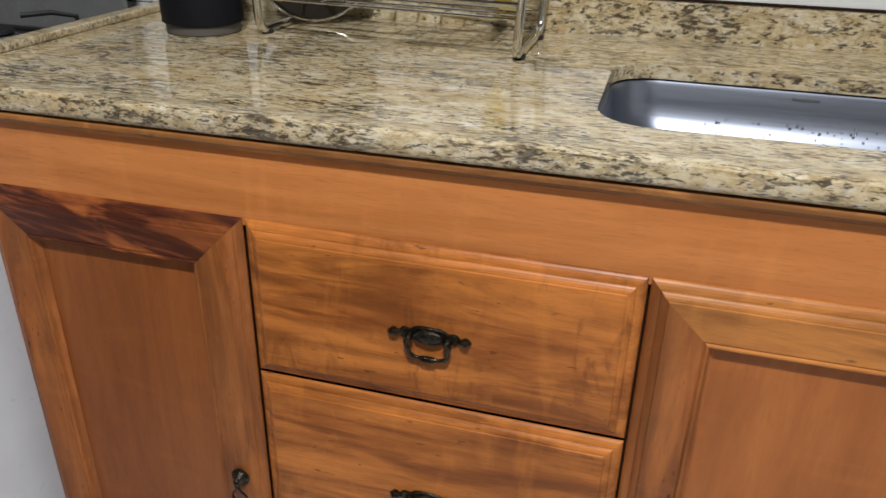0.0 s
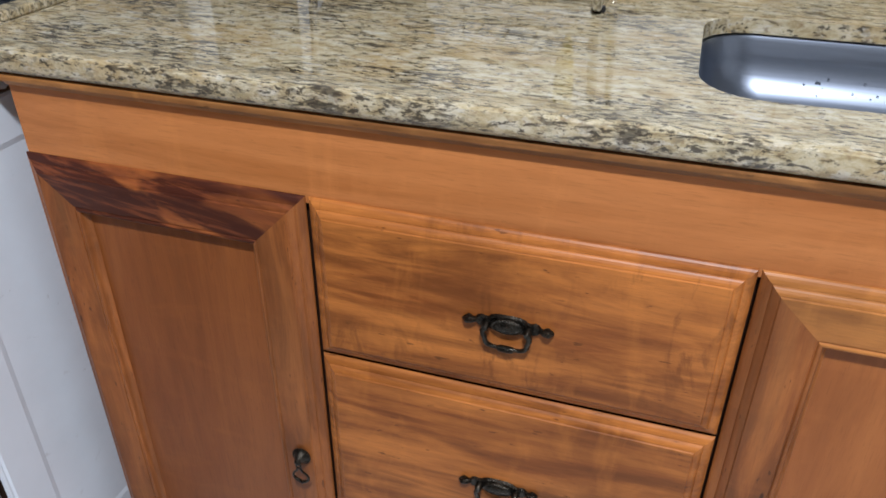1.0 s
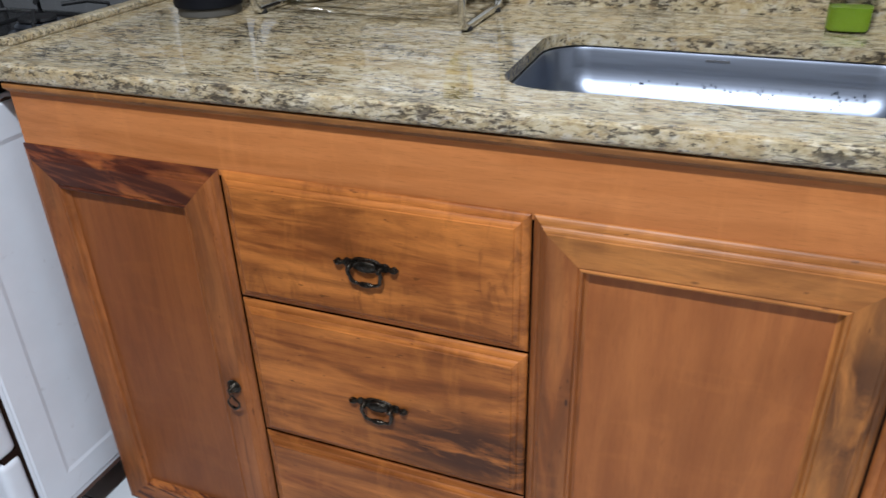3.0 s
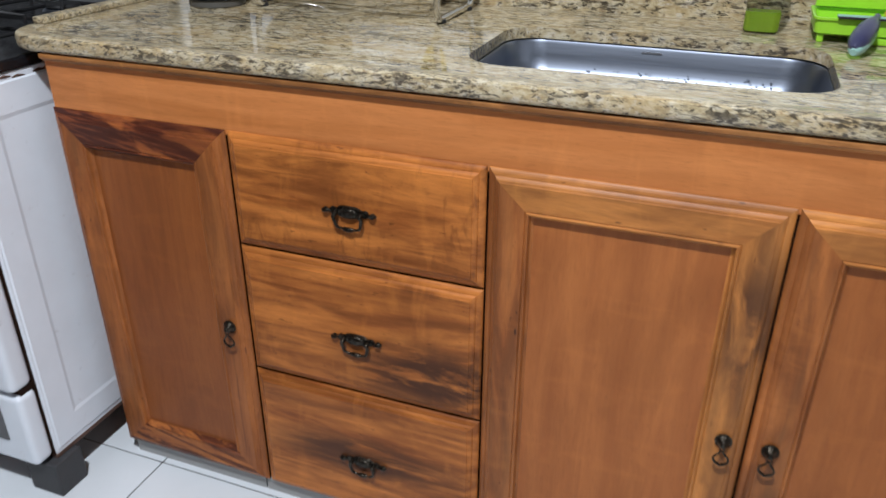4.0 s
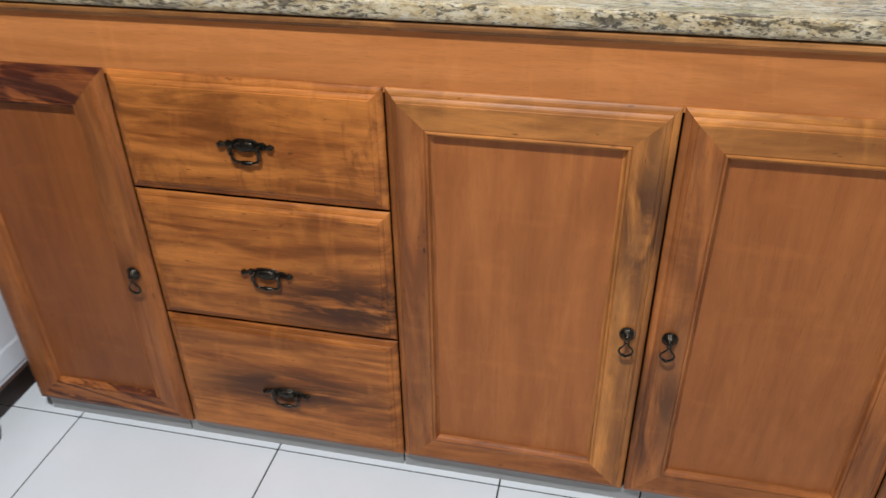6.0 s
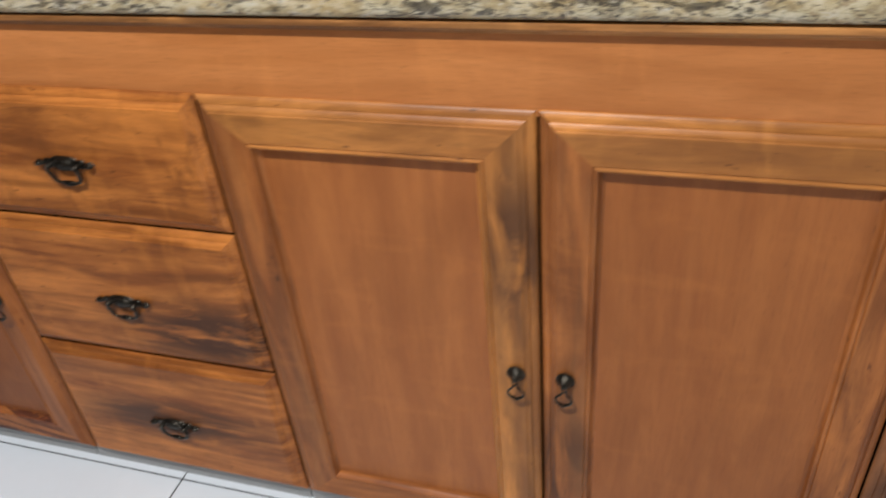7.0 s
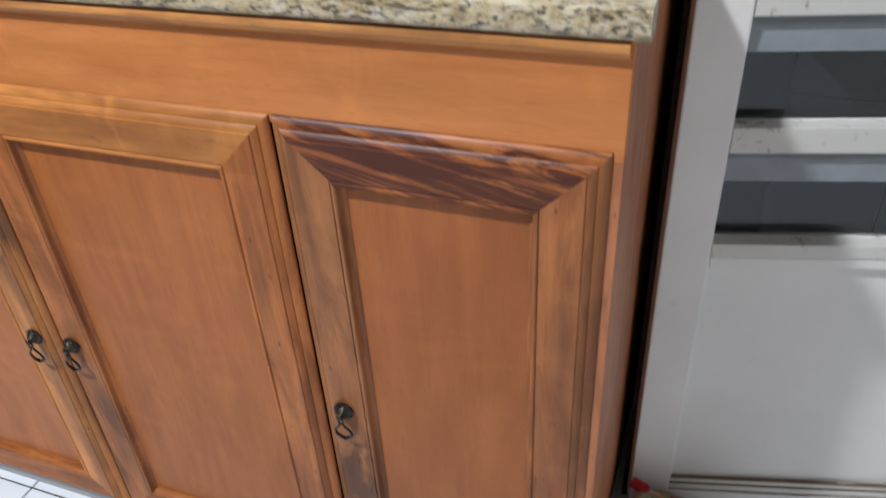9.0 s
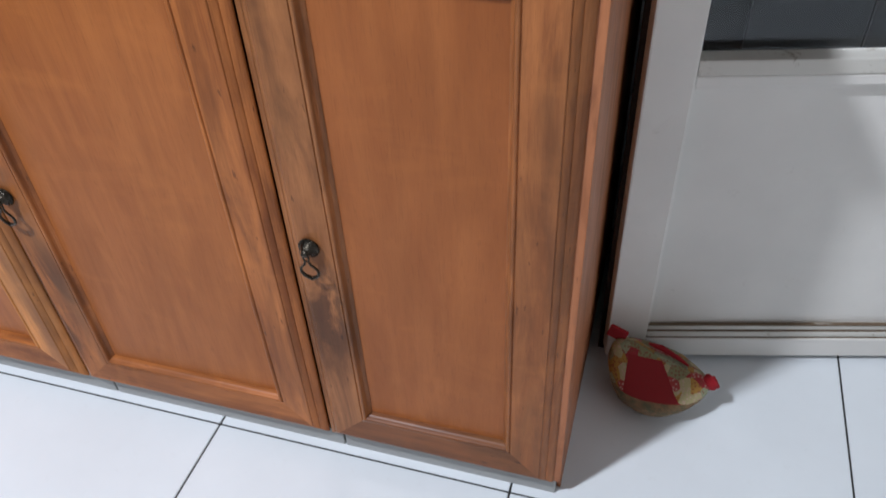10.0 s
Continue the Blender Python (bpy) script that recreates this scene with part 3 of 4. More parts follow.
# ---- worktop ----
TOP, GX0, GX1, GY0, GY1 = 0.904, -0.890, 1.168, 0.002, 0.585
R = 0.085
arc = [(GX0 + R - R * math.cos(radians(a)), GY0 + R - R * math.sin(radians(a))) for a in range(0, 91, 6)]
worktop = thing("worktop", (0.14, 0.3, 0.878), "polished beige and black speckled granite worktop with raised edge", "worktop")
inset = [(x + 0.004, y + 0.004) for x, y in arc]
part("slab", slab_with_hole([(GX0 + 0.004, GY1)] + inset + [(GX1 - 0.004, GY0 + 0.004), (GX1 - 0.004, GY1)], rounded_rect(-0.080, 0.442, 0.100, 0.398, 0.062), 0.885, TOP), M_GRANITE, worktop)
EDGE = [(0.0060, 0.8782), (0.0020, 0.8790), (-0.001, 0.8815), (-0.0024, 0.8860), (-0.0024, 0.8960), (-0.0015, 0.9020), (0.0010, 0.9040), (0.0050, 0.9053), (0.0110, 0.9056), (0.0200, 0.9053), (0.0260, 0.9048), (0.0320, 0.9042), (0.0320, 0.8782)]
part("raised_edge", sweep([(GX0, GY1)] + arc + [(GX1 - 0.6, GY0), (GX1, GY0)], EDGE), M_GRANITE_EDGE, worktop, "rounded speckled granite front edge", True)
part("side_lip", box(GX0 + 0.002, GX0 + 0.030, GY0 + R, GY1 - 0.001, TOP + 0.0005, TOP + 0.013, 0.004, 3), M_GRANITE_EDGE, worktop, "raised granite lip along the stove side", True)
upstand = tagged(part("granite_upstand", box(GX0, GX1, GY1, WALL_Y, 0.8855, 0.959, 0.002), M_GRANITE), "low speckled granite upstand along the wall", "upstand")

seal = tagged(part("sealant", box(GX0, GX1, 0.598, WALL_Y - 0.0005, 0.9592, 0.9635, 0.001), M_DARK), "thin dark sealant line above the granite upstand", "sealant", kind="structure")

# added post; its near-black colour stands in for the deep gap's shade
jamb = tagged(part("gap_darkener", box(1.1705, 1.1830, 0.300, 0.6045, 0, 2.119, 0.002), plain("gap_shade_brown", (0.022, 0.010, 0.006), 0.6, vary=0.2, scale=30, bump=0.2)), "near-black post beside the cabinet end, added to darken the gap", "door jamb", kind="structure")
# low gloss keeps these painted-in shade colours black
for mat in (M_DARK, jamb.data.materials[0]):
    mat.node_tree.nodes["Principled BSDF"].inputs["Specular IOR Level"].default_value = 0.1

# ---- sink ----
sink = thing("sink", (0.18, 0.235, 0.796), "brushed stainless steel undermount kitchen sink", "sink")
bm = bmesh.new()
loops = []
for grow, r, z in ((0.012, 0.07, 0.8825), (-0.001, 0.064, 0.8825), (-0.003, 0.063, 0.878), (-0.006, 0.062, 0.856), (-0.011, 0.060, 0.838), (-0.020, 0.056, 0.822), (-0.033, 0.050, 0.809), (-0.050, 0.042, 0.800), (-0.070, 0.034, 0.796)):
    loops.append([bm.verts.new((x, y, z)) for x, y in rounded_rect(-0.080 - grow, 0.442 + grow, 0.100 - grow, 0.398 + grow, r)])
for a, b in zip(loops, loops[1:]):
    for k in range(len(a)):
        bm.faces.new((a[k], a[(k + 1) % len(a)], b[(k + 1) % len(a)], b[k]))
bm.faces.new(loops[-1])
part("basin", bm, M_STEEL, sink, smooth=True)
part("drain", lathe([(0.045, 0.796), (0.045, 0.799), (0.03, 0.7995), (0.02, 0.797)], 24, (0.18, 0.235, 0)), M_CHROME, sink, smooth=True)

part("overflow_slot", box(0.152, 0.186, 0.3925, 0.4005, 0.8725, 0.8760, 0.001), M_GREYPLASTIC, sink, "dark overflow slot")
wet = random.Random(7)
bm = bmesh.new()
for k in range(70):
    t = wet.random()
    x, z = 0.03 + 0.34 * wet.random() ** 0.8, 0.818 + 0.026 * t
    y = 0.398 - (0.011 + 0.010 * (1 - t) ** 1.5)
    made = bmesh.ops.create_icosphere(bm, subdivisions=1, radius=0.0009 + 0.0014 * wet.random(), matrix=Matrix.Translation((x, y, z)))
tagged(part("water_drops", bm, glassy("water", (1, 1, 1), 0.0, 1.33), smooth=True), "clear water drops on the steel sink wall", "water drops", kind="stuff")

# ---- stove ----
SX, SY = -0.853, -0.128
stove = thing("stove", (-1.16, 0.15, 0), "old white enamelled gas stove with rusted edges", "stove")
part("side_panel", box(SX - 0.02, SX, SY, 0.46, 0.086, 0.845, 0.004), M_ENAMEL, stove)
bm = bmesh.new()
loops = [[bm.verts.new((SX + out, y, z)) for y, z in ((SY + g, 0.092 + g), (0.455 - g, 0.092 + g), (0.455 - g, 0.838 - g), (SY + g, 0.838 - g))]
         for g, out in ((0.006, 0.0004), (0.009, 0.0024), (0.060, 0.0024), (0.068, 0.0006))]
for p, q in zip(loops, loops[1:]):
    for k in range(4):
        bm.faces.new((p[k], p[(k + 1) % 4], q[(k + 1) % 4], q[k]))
bm.faces.new(loops[-1])
part("pressed_panel", bm, M_ENAMEL, stove, "enamelled side sheet with a shallow pressed field")
part("body", box(-1.44, SX - 0.02, SY + 0.02, 0.46, 0.086, 0.845), M_ENAMEL, stove)
part("rusted_rim", box(-1.44, SX + 0.001, SY - 0.002, 0.46, 0.078, 0.088, 0.003), M_RUST, stove, "rusted lower edge of the body")
chips = random.Random(11)
for k in range(7):
    y, long = SY + 0.012 + 0.034 * k + 0.012 * chips.random(), 0.010 + 0.022 * chips.random()
    z = 0.838 - 0.006 * chips.random()
    part("rust_chip", tube([(SX - 0.0012, y, z), (SX - 0.0006, y + long * 0.4, z + 0.0015), (SX - 0.0010, y + long, z - 0.001)], [0.0016, 0.0026 + 0.001 * chips.random(), 0.0012], 8), M_RUST, stove, "rusted chip in the enamel", True)
part("oven_door", box(-1.43, SX - 0.003, SY - 0.052, SY - 0.003, 0.270, 0.742, 0.016, 4), M_ENAMEL, stove, smooth=True)
part("oven_window", box(-1.37, SX - 0.058, SY - 0.0555, SY - 0.05, 0.33, 0.66, 0.003), M_OVEN, stove, "black glass oven window")
part("storage_front", box(-1.43, SX - 0.003, SY - 0.046, SY - 0.003, 0.090, 0.258, 0.014, 4), M_ENAMEL, stove, smooth=True)
part("grey_inset", box(-1.37, SX - 0.058, SY - 0.0495, SY - 0.044, 0.145, 0.250, 0.003), M_GREYPLASTIC, stove, "dark grey inset panel")
# dark fillers: the shade of the stove's open gaps, put in as colour
part("door_gap", box(-1.43, SX - 0.008, SY - 0.034, SY - 0.0005, 0.2565, 0.2715), M_DARK, stove, "dark filler painted as shade in the rusted gap under the oven door")
part("seal", box(SX - 0.030, SX - 0.004, SY - 0.0030, SY - 0.0002, 0.085, 0.84), M_DARK, stove, "dark strip painted as shade in the rusty seam beside the oven door")
part("control_panel", box(-1.43, SX - 0.003, SY - 0.04, SY - 0.003, 0.762, 0.842, 0.010, 3), M_ENAMEL, stove, smooth=True)
part("cooktop", box(-1.44, SX + 0.004, SY - 0.03, 0.46, 0.846, 0.868, 0.006), M_BLACK, stove, "black enamel cooktop")
for bx, by in ((-1.02, 0.02), (-1.02, 0.29), (-1.30, 0.02), (-1.30, 0.29)):
    part("burner", lathe([(0.055, 0.868), (0.055, 0.876), (0.042, 0.879), (0.042, 0.888), (0.036, 0.893), (0.006, 0.894)], 28, (bx, by, 0)), M_STEEL, stove, smooth=True)
    part("burner_cap", lathe([(0.030, 0.894), (0.034, 0.896), (0.032, 0.901), (0.008, 0.903)], 28, (bx, by, 0)), M_IRON, stove, smooth=True)
    bm = bmesh.new()
    for a in (45, 135, 225, 315):
        c, s = math.cos(radians(a)), math.sin(radians(a))
        tube([(bx + 0.045 * c, by + 0.045 * s, 0.918), (bx + 0.09 * c, by + 0.09 * s, 0.920), (bx + 0.125 * c, by + 0.125 * s, 0.912), (bx + 0.13 * c, by + 0.13 * s, 0.869)], 0.004, 8, False, bm)
    tube([(bx + 0.088 * math.cos(2 * math.pi * k / 4 + math.pi / 4) * 1.42, by + 0.088 * math.sin(2 * math.pi * k / 4 + math.pi / 4) * 1.42, 0.885) for k in range(4)], 0.004, 8, True, bm)
    part("pan_support", bm, M_IRON, stove, smooth=True)
part("glass_lid", box(-1.43, SX - 0.037, 0.448, 0.456, 0.872, 1.32, 0.003), M_SMOKED, stove, "raised dark grey glass lid")
for fx in (SX - 0.005, -1.37):
    for fy in (SY + 0.01, 0.36):
        part("foot", box(fx - 0.060, fx + 0.005 + 0.016, fy - 0.036, fy + 0.034, 0.0, 0.080, 0.005), M_FOOT, stove, "black plastic foot")
part("door_handle", tube([(-1.40, SY - 0.055, 0.715), (-1.39, SY - 0.085, 0.715), (-0.99, SY - 0.085, 0.715), (-0.98, SY - 0.055, 0.715)], 0.008, 10), M_GREYPLASTIC, stove, smooth=True)

# ---- louvred door to the yard ----
D0, DU = Vector((1.192, 0.277, 0)), math.degrees(math.atan2(0.25, 1))
yard_door = thing("door_1", D0, "white painted metal yard door with glass louvres, ajar", "door", kind="structure")
DM = pose(*D0, 0, 0, DU)


def leaf(name, bm, mat, label="", parent=None):
    bmesh.ops.transform(bm, matrix=DM, verts=bm.verts)
    return part(name, bm, mat, parent or yard_door, label)


leaf("stile", box(-0.008, 0.052, 0.0, 0.035, 0.012, 2.06, 0.003), M_DOOR)
leaf("stile", box(0.74, 0.80, 0.0, 0.035, 0.012, 2.06, 0.003), M_DOOR)
leaf("bottom_rail", box(0.0525, 0.7395, 0.0, 0.035, 0.012, 0.050, 0.002), M_DOOR)
leaf("grimy_bead", box(0.0525, 0.7395, 0.004, 0.03, 0.0505, 0.062, 0.003), M_GRIME, "grimy worn bead")
leaf("grimy_bead", box(0.0525, 0.7395, 0.007, 0.03, 0.0625, 0.075, 0.004), M_GRIME, "grimy worn bead")
M_DIRT = worn_enamel("brown_grime", (0.15, 0.105, 0.065), (0.50, 0.46, 0.40), 0.9, 0.8)
for a in (0.0490, 0.0612, 0.0740):
    leaf("dirt_line", box(0.0526, 0.7394, 0.0030 if a < 0.06 else 0.0055, 0.012, a, a + 0.0024, 0.0008), M_DIRT, "brown grime in the groove")
leaf("lower_panel", box(0.0525, 0.7395, 0.014, 0.024, 0.0755, 0.4885, 0.001), M_DOOR, "flat sheet panel")
leaf("middle_rail", box(0.0525, 0.7395, 0.003, 0.035, 0.4890, 0.5035, 0.002), M_DOOR)
for a, b in ((0.0525, 0.0555), (0.7365, 0.7395)):
    leaf("panel_bead", box(a, b, 0.009, 0.0135, 0.0760, 0.4880, 0.001), M_DOOR)
leaf("panel_bead", box(0.056, 0.736, 0.009, 0.0135, 0.4825, 0.4880, 0.001), M_DOOR)
leaf("top_rail", box(0.0525, 0.7395, 0.0, 0.035, 1.98, 2.06, 0.002), M_DOOR)
z, high = 0.5035, 0.021
while z < 1.8:
    leaf("louvre_ledge", box(0.0525, 0.7395, 0.002, 0.034, z + 0.0005, z + high, 0.002), M_GRIME, "grimy louvre ledge")
    pane = box(0.054, 0.738, -0.002, 0.002, 0.0, 0.122)
    bmesh.ops.transform(pane, matrix=Matrix.Translation((0, 0.026, z + high + 0.002)) @ Matrix.Rotation(radians(5), 4, "X"), verts=pane.verts)
    leaf("louvre_pane", pane, M_PANE, "clear glass louvre").visible_shadow = False
    strip = box(0.054, 0.738, -0.002, 0.002, 0.0, 0.040)
    bmesh.ops.transform(strip, matrix=Matrix.Translation((0, 0.012, z + high + 0.086)) @ Matrix.Rotation(radians(-8), 4, "X"), verts=strip.verts)
    leaf("louvre_overlap", strip, M_OVERLAP, "milky grey glass overlap")
    z, high = z + high + 0.126, 0.033

# ---- things on the worktop ----
canister = thing("canister", (-0.705, 0.386, TOP), "dark navy canister with a grey base ring on the worktop", "canister")
part("body", lathe([(0.057, 0.014), (0.0610, 0.017), (0.0615, 0.10), (0.0615, 0.17), (0.059, 0.175), (0.03, 0.176)], 48, (-0.705, 0.386, TOP)), M_NAVY, canister, smooth=True)
part("base_ring", lathe([(0.0535, 0.0), (0.0555, 0.002), (0.0560, 0.0138), (0.045, 0.0139)], 48, (-0.705, 0.386, TOP)), M_TAUPE, canister, "grey base ring", True)

rack = thing("dish_rack", (-0.42, 0.46, TOP), "chrome wire dish rack standing on the worktop", "dish rack")


def end_frame(x, y0, y1, lean):
    pts = []
    for cy, cz, a in ((y1 - 0.03, 1.106, 0), (y0 + 0.03, 1.106, 90), (y0 + 0.025, TOP + 0.031, 180), (y1 - 0.025, TOP + 0.031, 270)):
        r = 0.03 if a < 180 else 0.025
        pts += [(x + lean * (cz + r * math.sin(radians(a + 15 * k)) - TOP), cy + r * math.cos(radians(a + 15 * k)), cz + r * math.sin(radians(a + 15 * k))) for k in range(7)]
    return tube(pts, 0.0062, 12, True)


part("end_frame", end_frame(-0.208, 0.338, 0.535, 0.06), M_CHROME, rack, smooth=True)
part("end_frame", end_frame(-0.606, 0.378, 0.572, -0.03), M_CHROME, rack, smooth=True)
for y, z, r in ((0.345, 0.978, 0.0045), (0.345, 0.959, 0.0022), (0.53, 0.978, 0.0045), (0.53, 0.959, 0.0022), (0.40, 0.956, 0.0020), (0.44, 0.956, 0.0020), (0.48, 0.956, 0.0020), (0.345, 1.096, 0.0035), (0.53, 1.096, 0.0035)):
    part("rod", tube([(-0.206, y, z), (-0.42, y + 0.020, z), (-0.606, y + 0.038, z)], r, 8), M_CHROME, rack, smooth=True)
for k in range(9):
    x = -0.25 - 0.040 * k
    y0 = 0.345 + 0.038 * (-0.206 - x) / 0.400
    part("divider", tube([(x, y0, 0.958), (x, y0 + 0.05, 0.950), (x, y0 + 0.13, 0.950), (x, y0 + 0.185, 0.958)], 0.0016, 6), M_CHROME, rack, smooth=True)
for x, y in ((-0.207, 0.365), (-0.206, 0.508), (-0.606, 0.403), (-0.606, 0.547)):
    part("rubber_foot", lathe([(0.008, 0.0), (0.009, 0.003), (0.008, 0.007), (0.004, 0.008)], 14, (x, y, TOP)), M_RUBBER, rack, "dark rubber foot", True)

lid = thing("pot_lid", (-0.56, 0.486, 1.004), "dark steel-rimmed glass pot lid in the dish rack", "pot lid")
LM = Matrix.Translation((-0.560, 0.486, 1.004)) @ Matrix.Rotation(radians(-58), 4, "Z") @ Matrix.Rotation(radians(96), 4, "Y")
bm = lathe([(0.092, 0.0), (0.088, 0.006), (0.06, 0.014), (0.02, 0.018)], 40)
bmesh.ops.transform(bm, matrix=LM, verts=bm.verts)
part("glass", bm, M_LID, lid, smooth=True)
bm = tube([(0.093 * math.cos(2 * math.pi * k / 40), 0.093 * math.sin(2 * math.pi * k / 40), 0) for k in range(40)], 0.003, 8, True)
bmesh.ops.transform(bm, matrix=LM, verts=bm.verts)
part("rim", bm, M_CHROME, lid, "steel rim", True)
plate = tagged(part("plate", lathe([(0.02, 0.0), (0.05, 0.002), (0.07, 0.010), (0.074, 0.011), (0.05, 0.006), (0.02, 0.004)], 36), M_YELLOW, smooth=True), "yellow plastic plate standing in the dish rack", "plate")
plate.matrix_basis = Matrix.Translation((-0.262, 0.44, 1.034)) @ Matrix.Rotation(radians(94), 4, "Y")

caddy = thing("sink_caddy", (0.508, 0.5, TOP), "lime green plastic sink caddy beside the sink", "caddy")
bm = bmesh.new()
loops = []
for grow, r, z in ((-0.006, 0.010, 0.9165), (0.0, 0.012, 0.9195), (0.0015, 0.012, 0.9405), (0.0045, 0.014, 0.9410), (0.0045, 0.014, 0.9445), (0.001, 0.012, 0.9450), (-0.003, 0.010, 0.9410), (-0.005, 0.010, 0.9220)):
    loops.append([bm.verts.new((x, y, z)) for x, y in rounded_rect(0.418 - grow, 0.600 + grow, 0.440 - grow, 0.560 + grow, r, 5)])
for a, b in zip(loops, loops[1:]):
    for k in range(len(a)):
        bm.faces.new((a[k], a[(k + 1) % len(a)], b[(k + 1) % len(a)], b[k]))
bm.faces.new(loops[0][::-1])
bm.faces.new(loops[-1])
part("tray", bm, M_LIME, caddy, smooth=True)
part("back_wall", box(0.420, 0.598, 0.548, 0.556, 0.9452, 0.981, 0.002), M_LIME, caddy)
for x, y in ((0.424, 0.446), (0.584, 0.446), (0.424, 0.542), (0.584, 0.542)):
    part("leg", box(x, x + 0.010, y, y + 0.010, TOP, 0.9168, 0.002), M_LIME, caddy)
part("drain_box", box(0.474, 0.597, 0.443, 0.557, TOP + 0.0005, 0.9175, 0.004), M_LIME, caddy)
sponge = tagged(part("sponge", box(0.525, 0.590, 0.455, 0.525, 0.9225, 0.949, 0.005, 3), M_YELLOW, smooth=True), "yellow sponge lying in the green caddy", "sponge")

squeegee = thing("squeegee", (0.50, 0.42, 0.944), "small mint and grey-violet squeegee lying across the caddy", "squeegee")
part("blade", box(0.448, 0.580, 0.436, 0.452, 0.9455, 0.9495, 0.0015), M_MINT, squeegee)
part("blade_rubber", box(0.448, 0.580, 0.428, 0.4355, 0.9460, 0.9485, 0.0008), M_RUBBER, squeegee, "dark rubber lip")
a, b = Vector((0.505, 0.440, 0.951)), Vector((0.467, 0.326, 0.921))
steps = [a + (b - a) * t for t in (0, 0.12, 0.24, 0.4, 0.6, 0.8, 0.93, 1.0)]
part("handle", tube(steps, [0.005, 0.006, 0.011, 0.0150, 0.0165, 0.0150, 0.0105, 0.004], 18), M_PURPLE, squeegee, "glossy grey-violet handle", True)
low = Vector((0.001, -0.001, -0.0060))
part("handle_edge", tube([p + low for p in steps], [0.005, 0.0055, 0.0100, 0.0135, 0.0150, 0.0138, 0.0100, 0.005], 18), M_MINT, squeegee, "mint underside of the handle", True)

bottle = thing("detergent_bottle", (0.337, 0.50, TOP), "clear plastic bottle with green detergent in its base", "bottle")
bm = bmesh.new()
loops = []
for x, r, z in ((0.026, 0.008, 0.001), (0.029, 0.010, 0.004), (0.029, 0.010, 0.13), (0.024, 0.012, 0.15), (0.012, 0.0118, 0.165), (0.011, 0.0108, 0.18)):
    loops.append([bm.verts.new((px, py, TOP + z)) for px, py in rounded_rect(0.337 - x, 0.337 + x, 0.50 - min(x, 0.02), 0.50 + min(x, 0.02), min(r, min(x, 0.02) - 0.0005), 4)])
for p, q in zip(loops, loops[1:]):
    for k in range(len(p)):
        bm.faces.new((p[k], p[(k + 1) % len(p)], q[(k + 1) % len(p)], q[k]))
bm.faces.new(loops[0][::-1])
bm.faces.new(loops[-1])
part("shell", bm, glassy("clear_plastic", (0.93, 0.95, 0.93), 0.08, 1.08), bottle, "clear plastic shell", True)
bm = bmesh.new()
loops = [[bm.verts.new((px, py, TOP + z)) for px, py in rounded_rect(0.337 - x, 0.337 + x, 0.482, 0.518, 0.008, 4)] for x, z in ((0.0255, 0.003), (0.0275, 0.006), (0.0275, 0.036))]
for p, q in zip(loops, loops[1:]):
    for k in range(len(p)):
        bm.faces.new((p[k], p[(k + 1) % len(p)], q[(k + 1) % len(p)], q[k]))
bm.faces.new(loops[0][::-1])
bm.faces.new(loops[-1])
part("detergent", bm, M_GREENGLASS, bottle, "bright green detergent")
part("cap", lathe([(0.012, 0.178), (0.0125, 0.181), (0.0125, 0.2), (0.006, 0.205)], 20, (0.337, 0.50, TOP)), M_LIME, bottle, smooth=True)

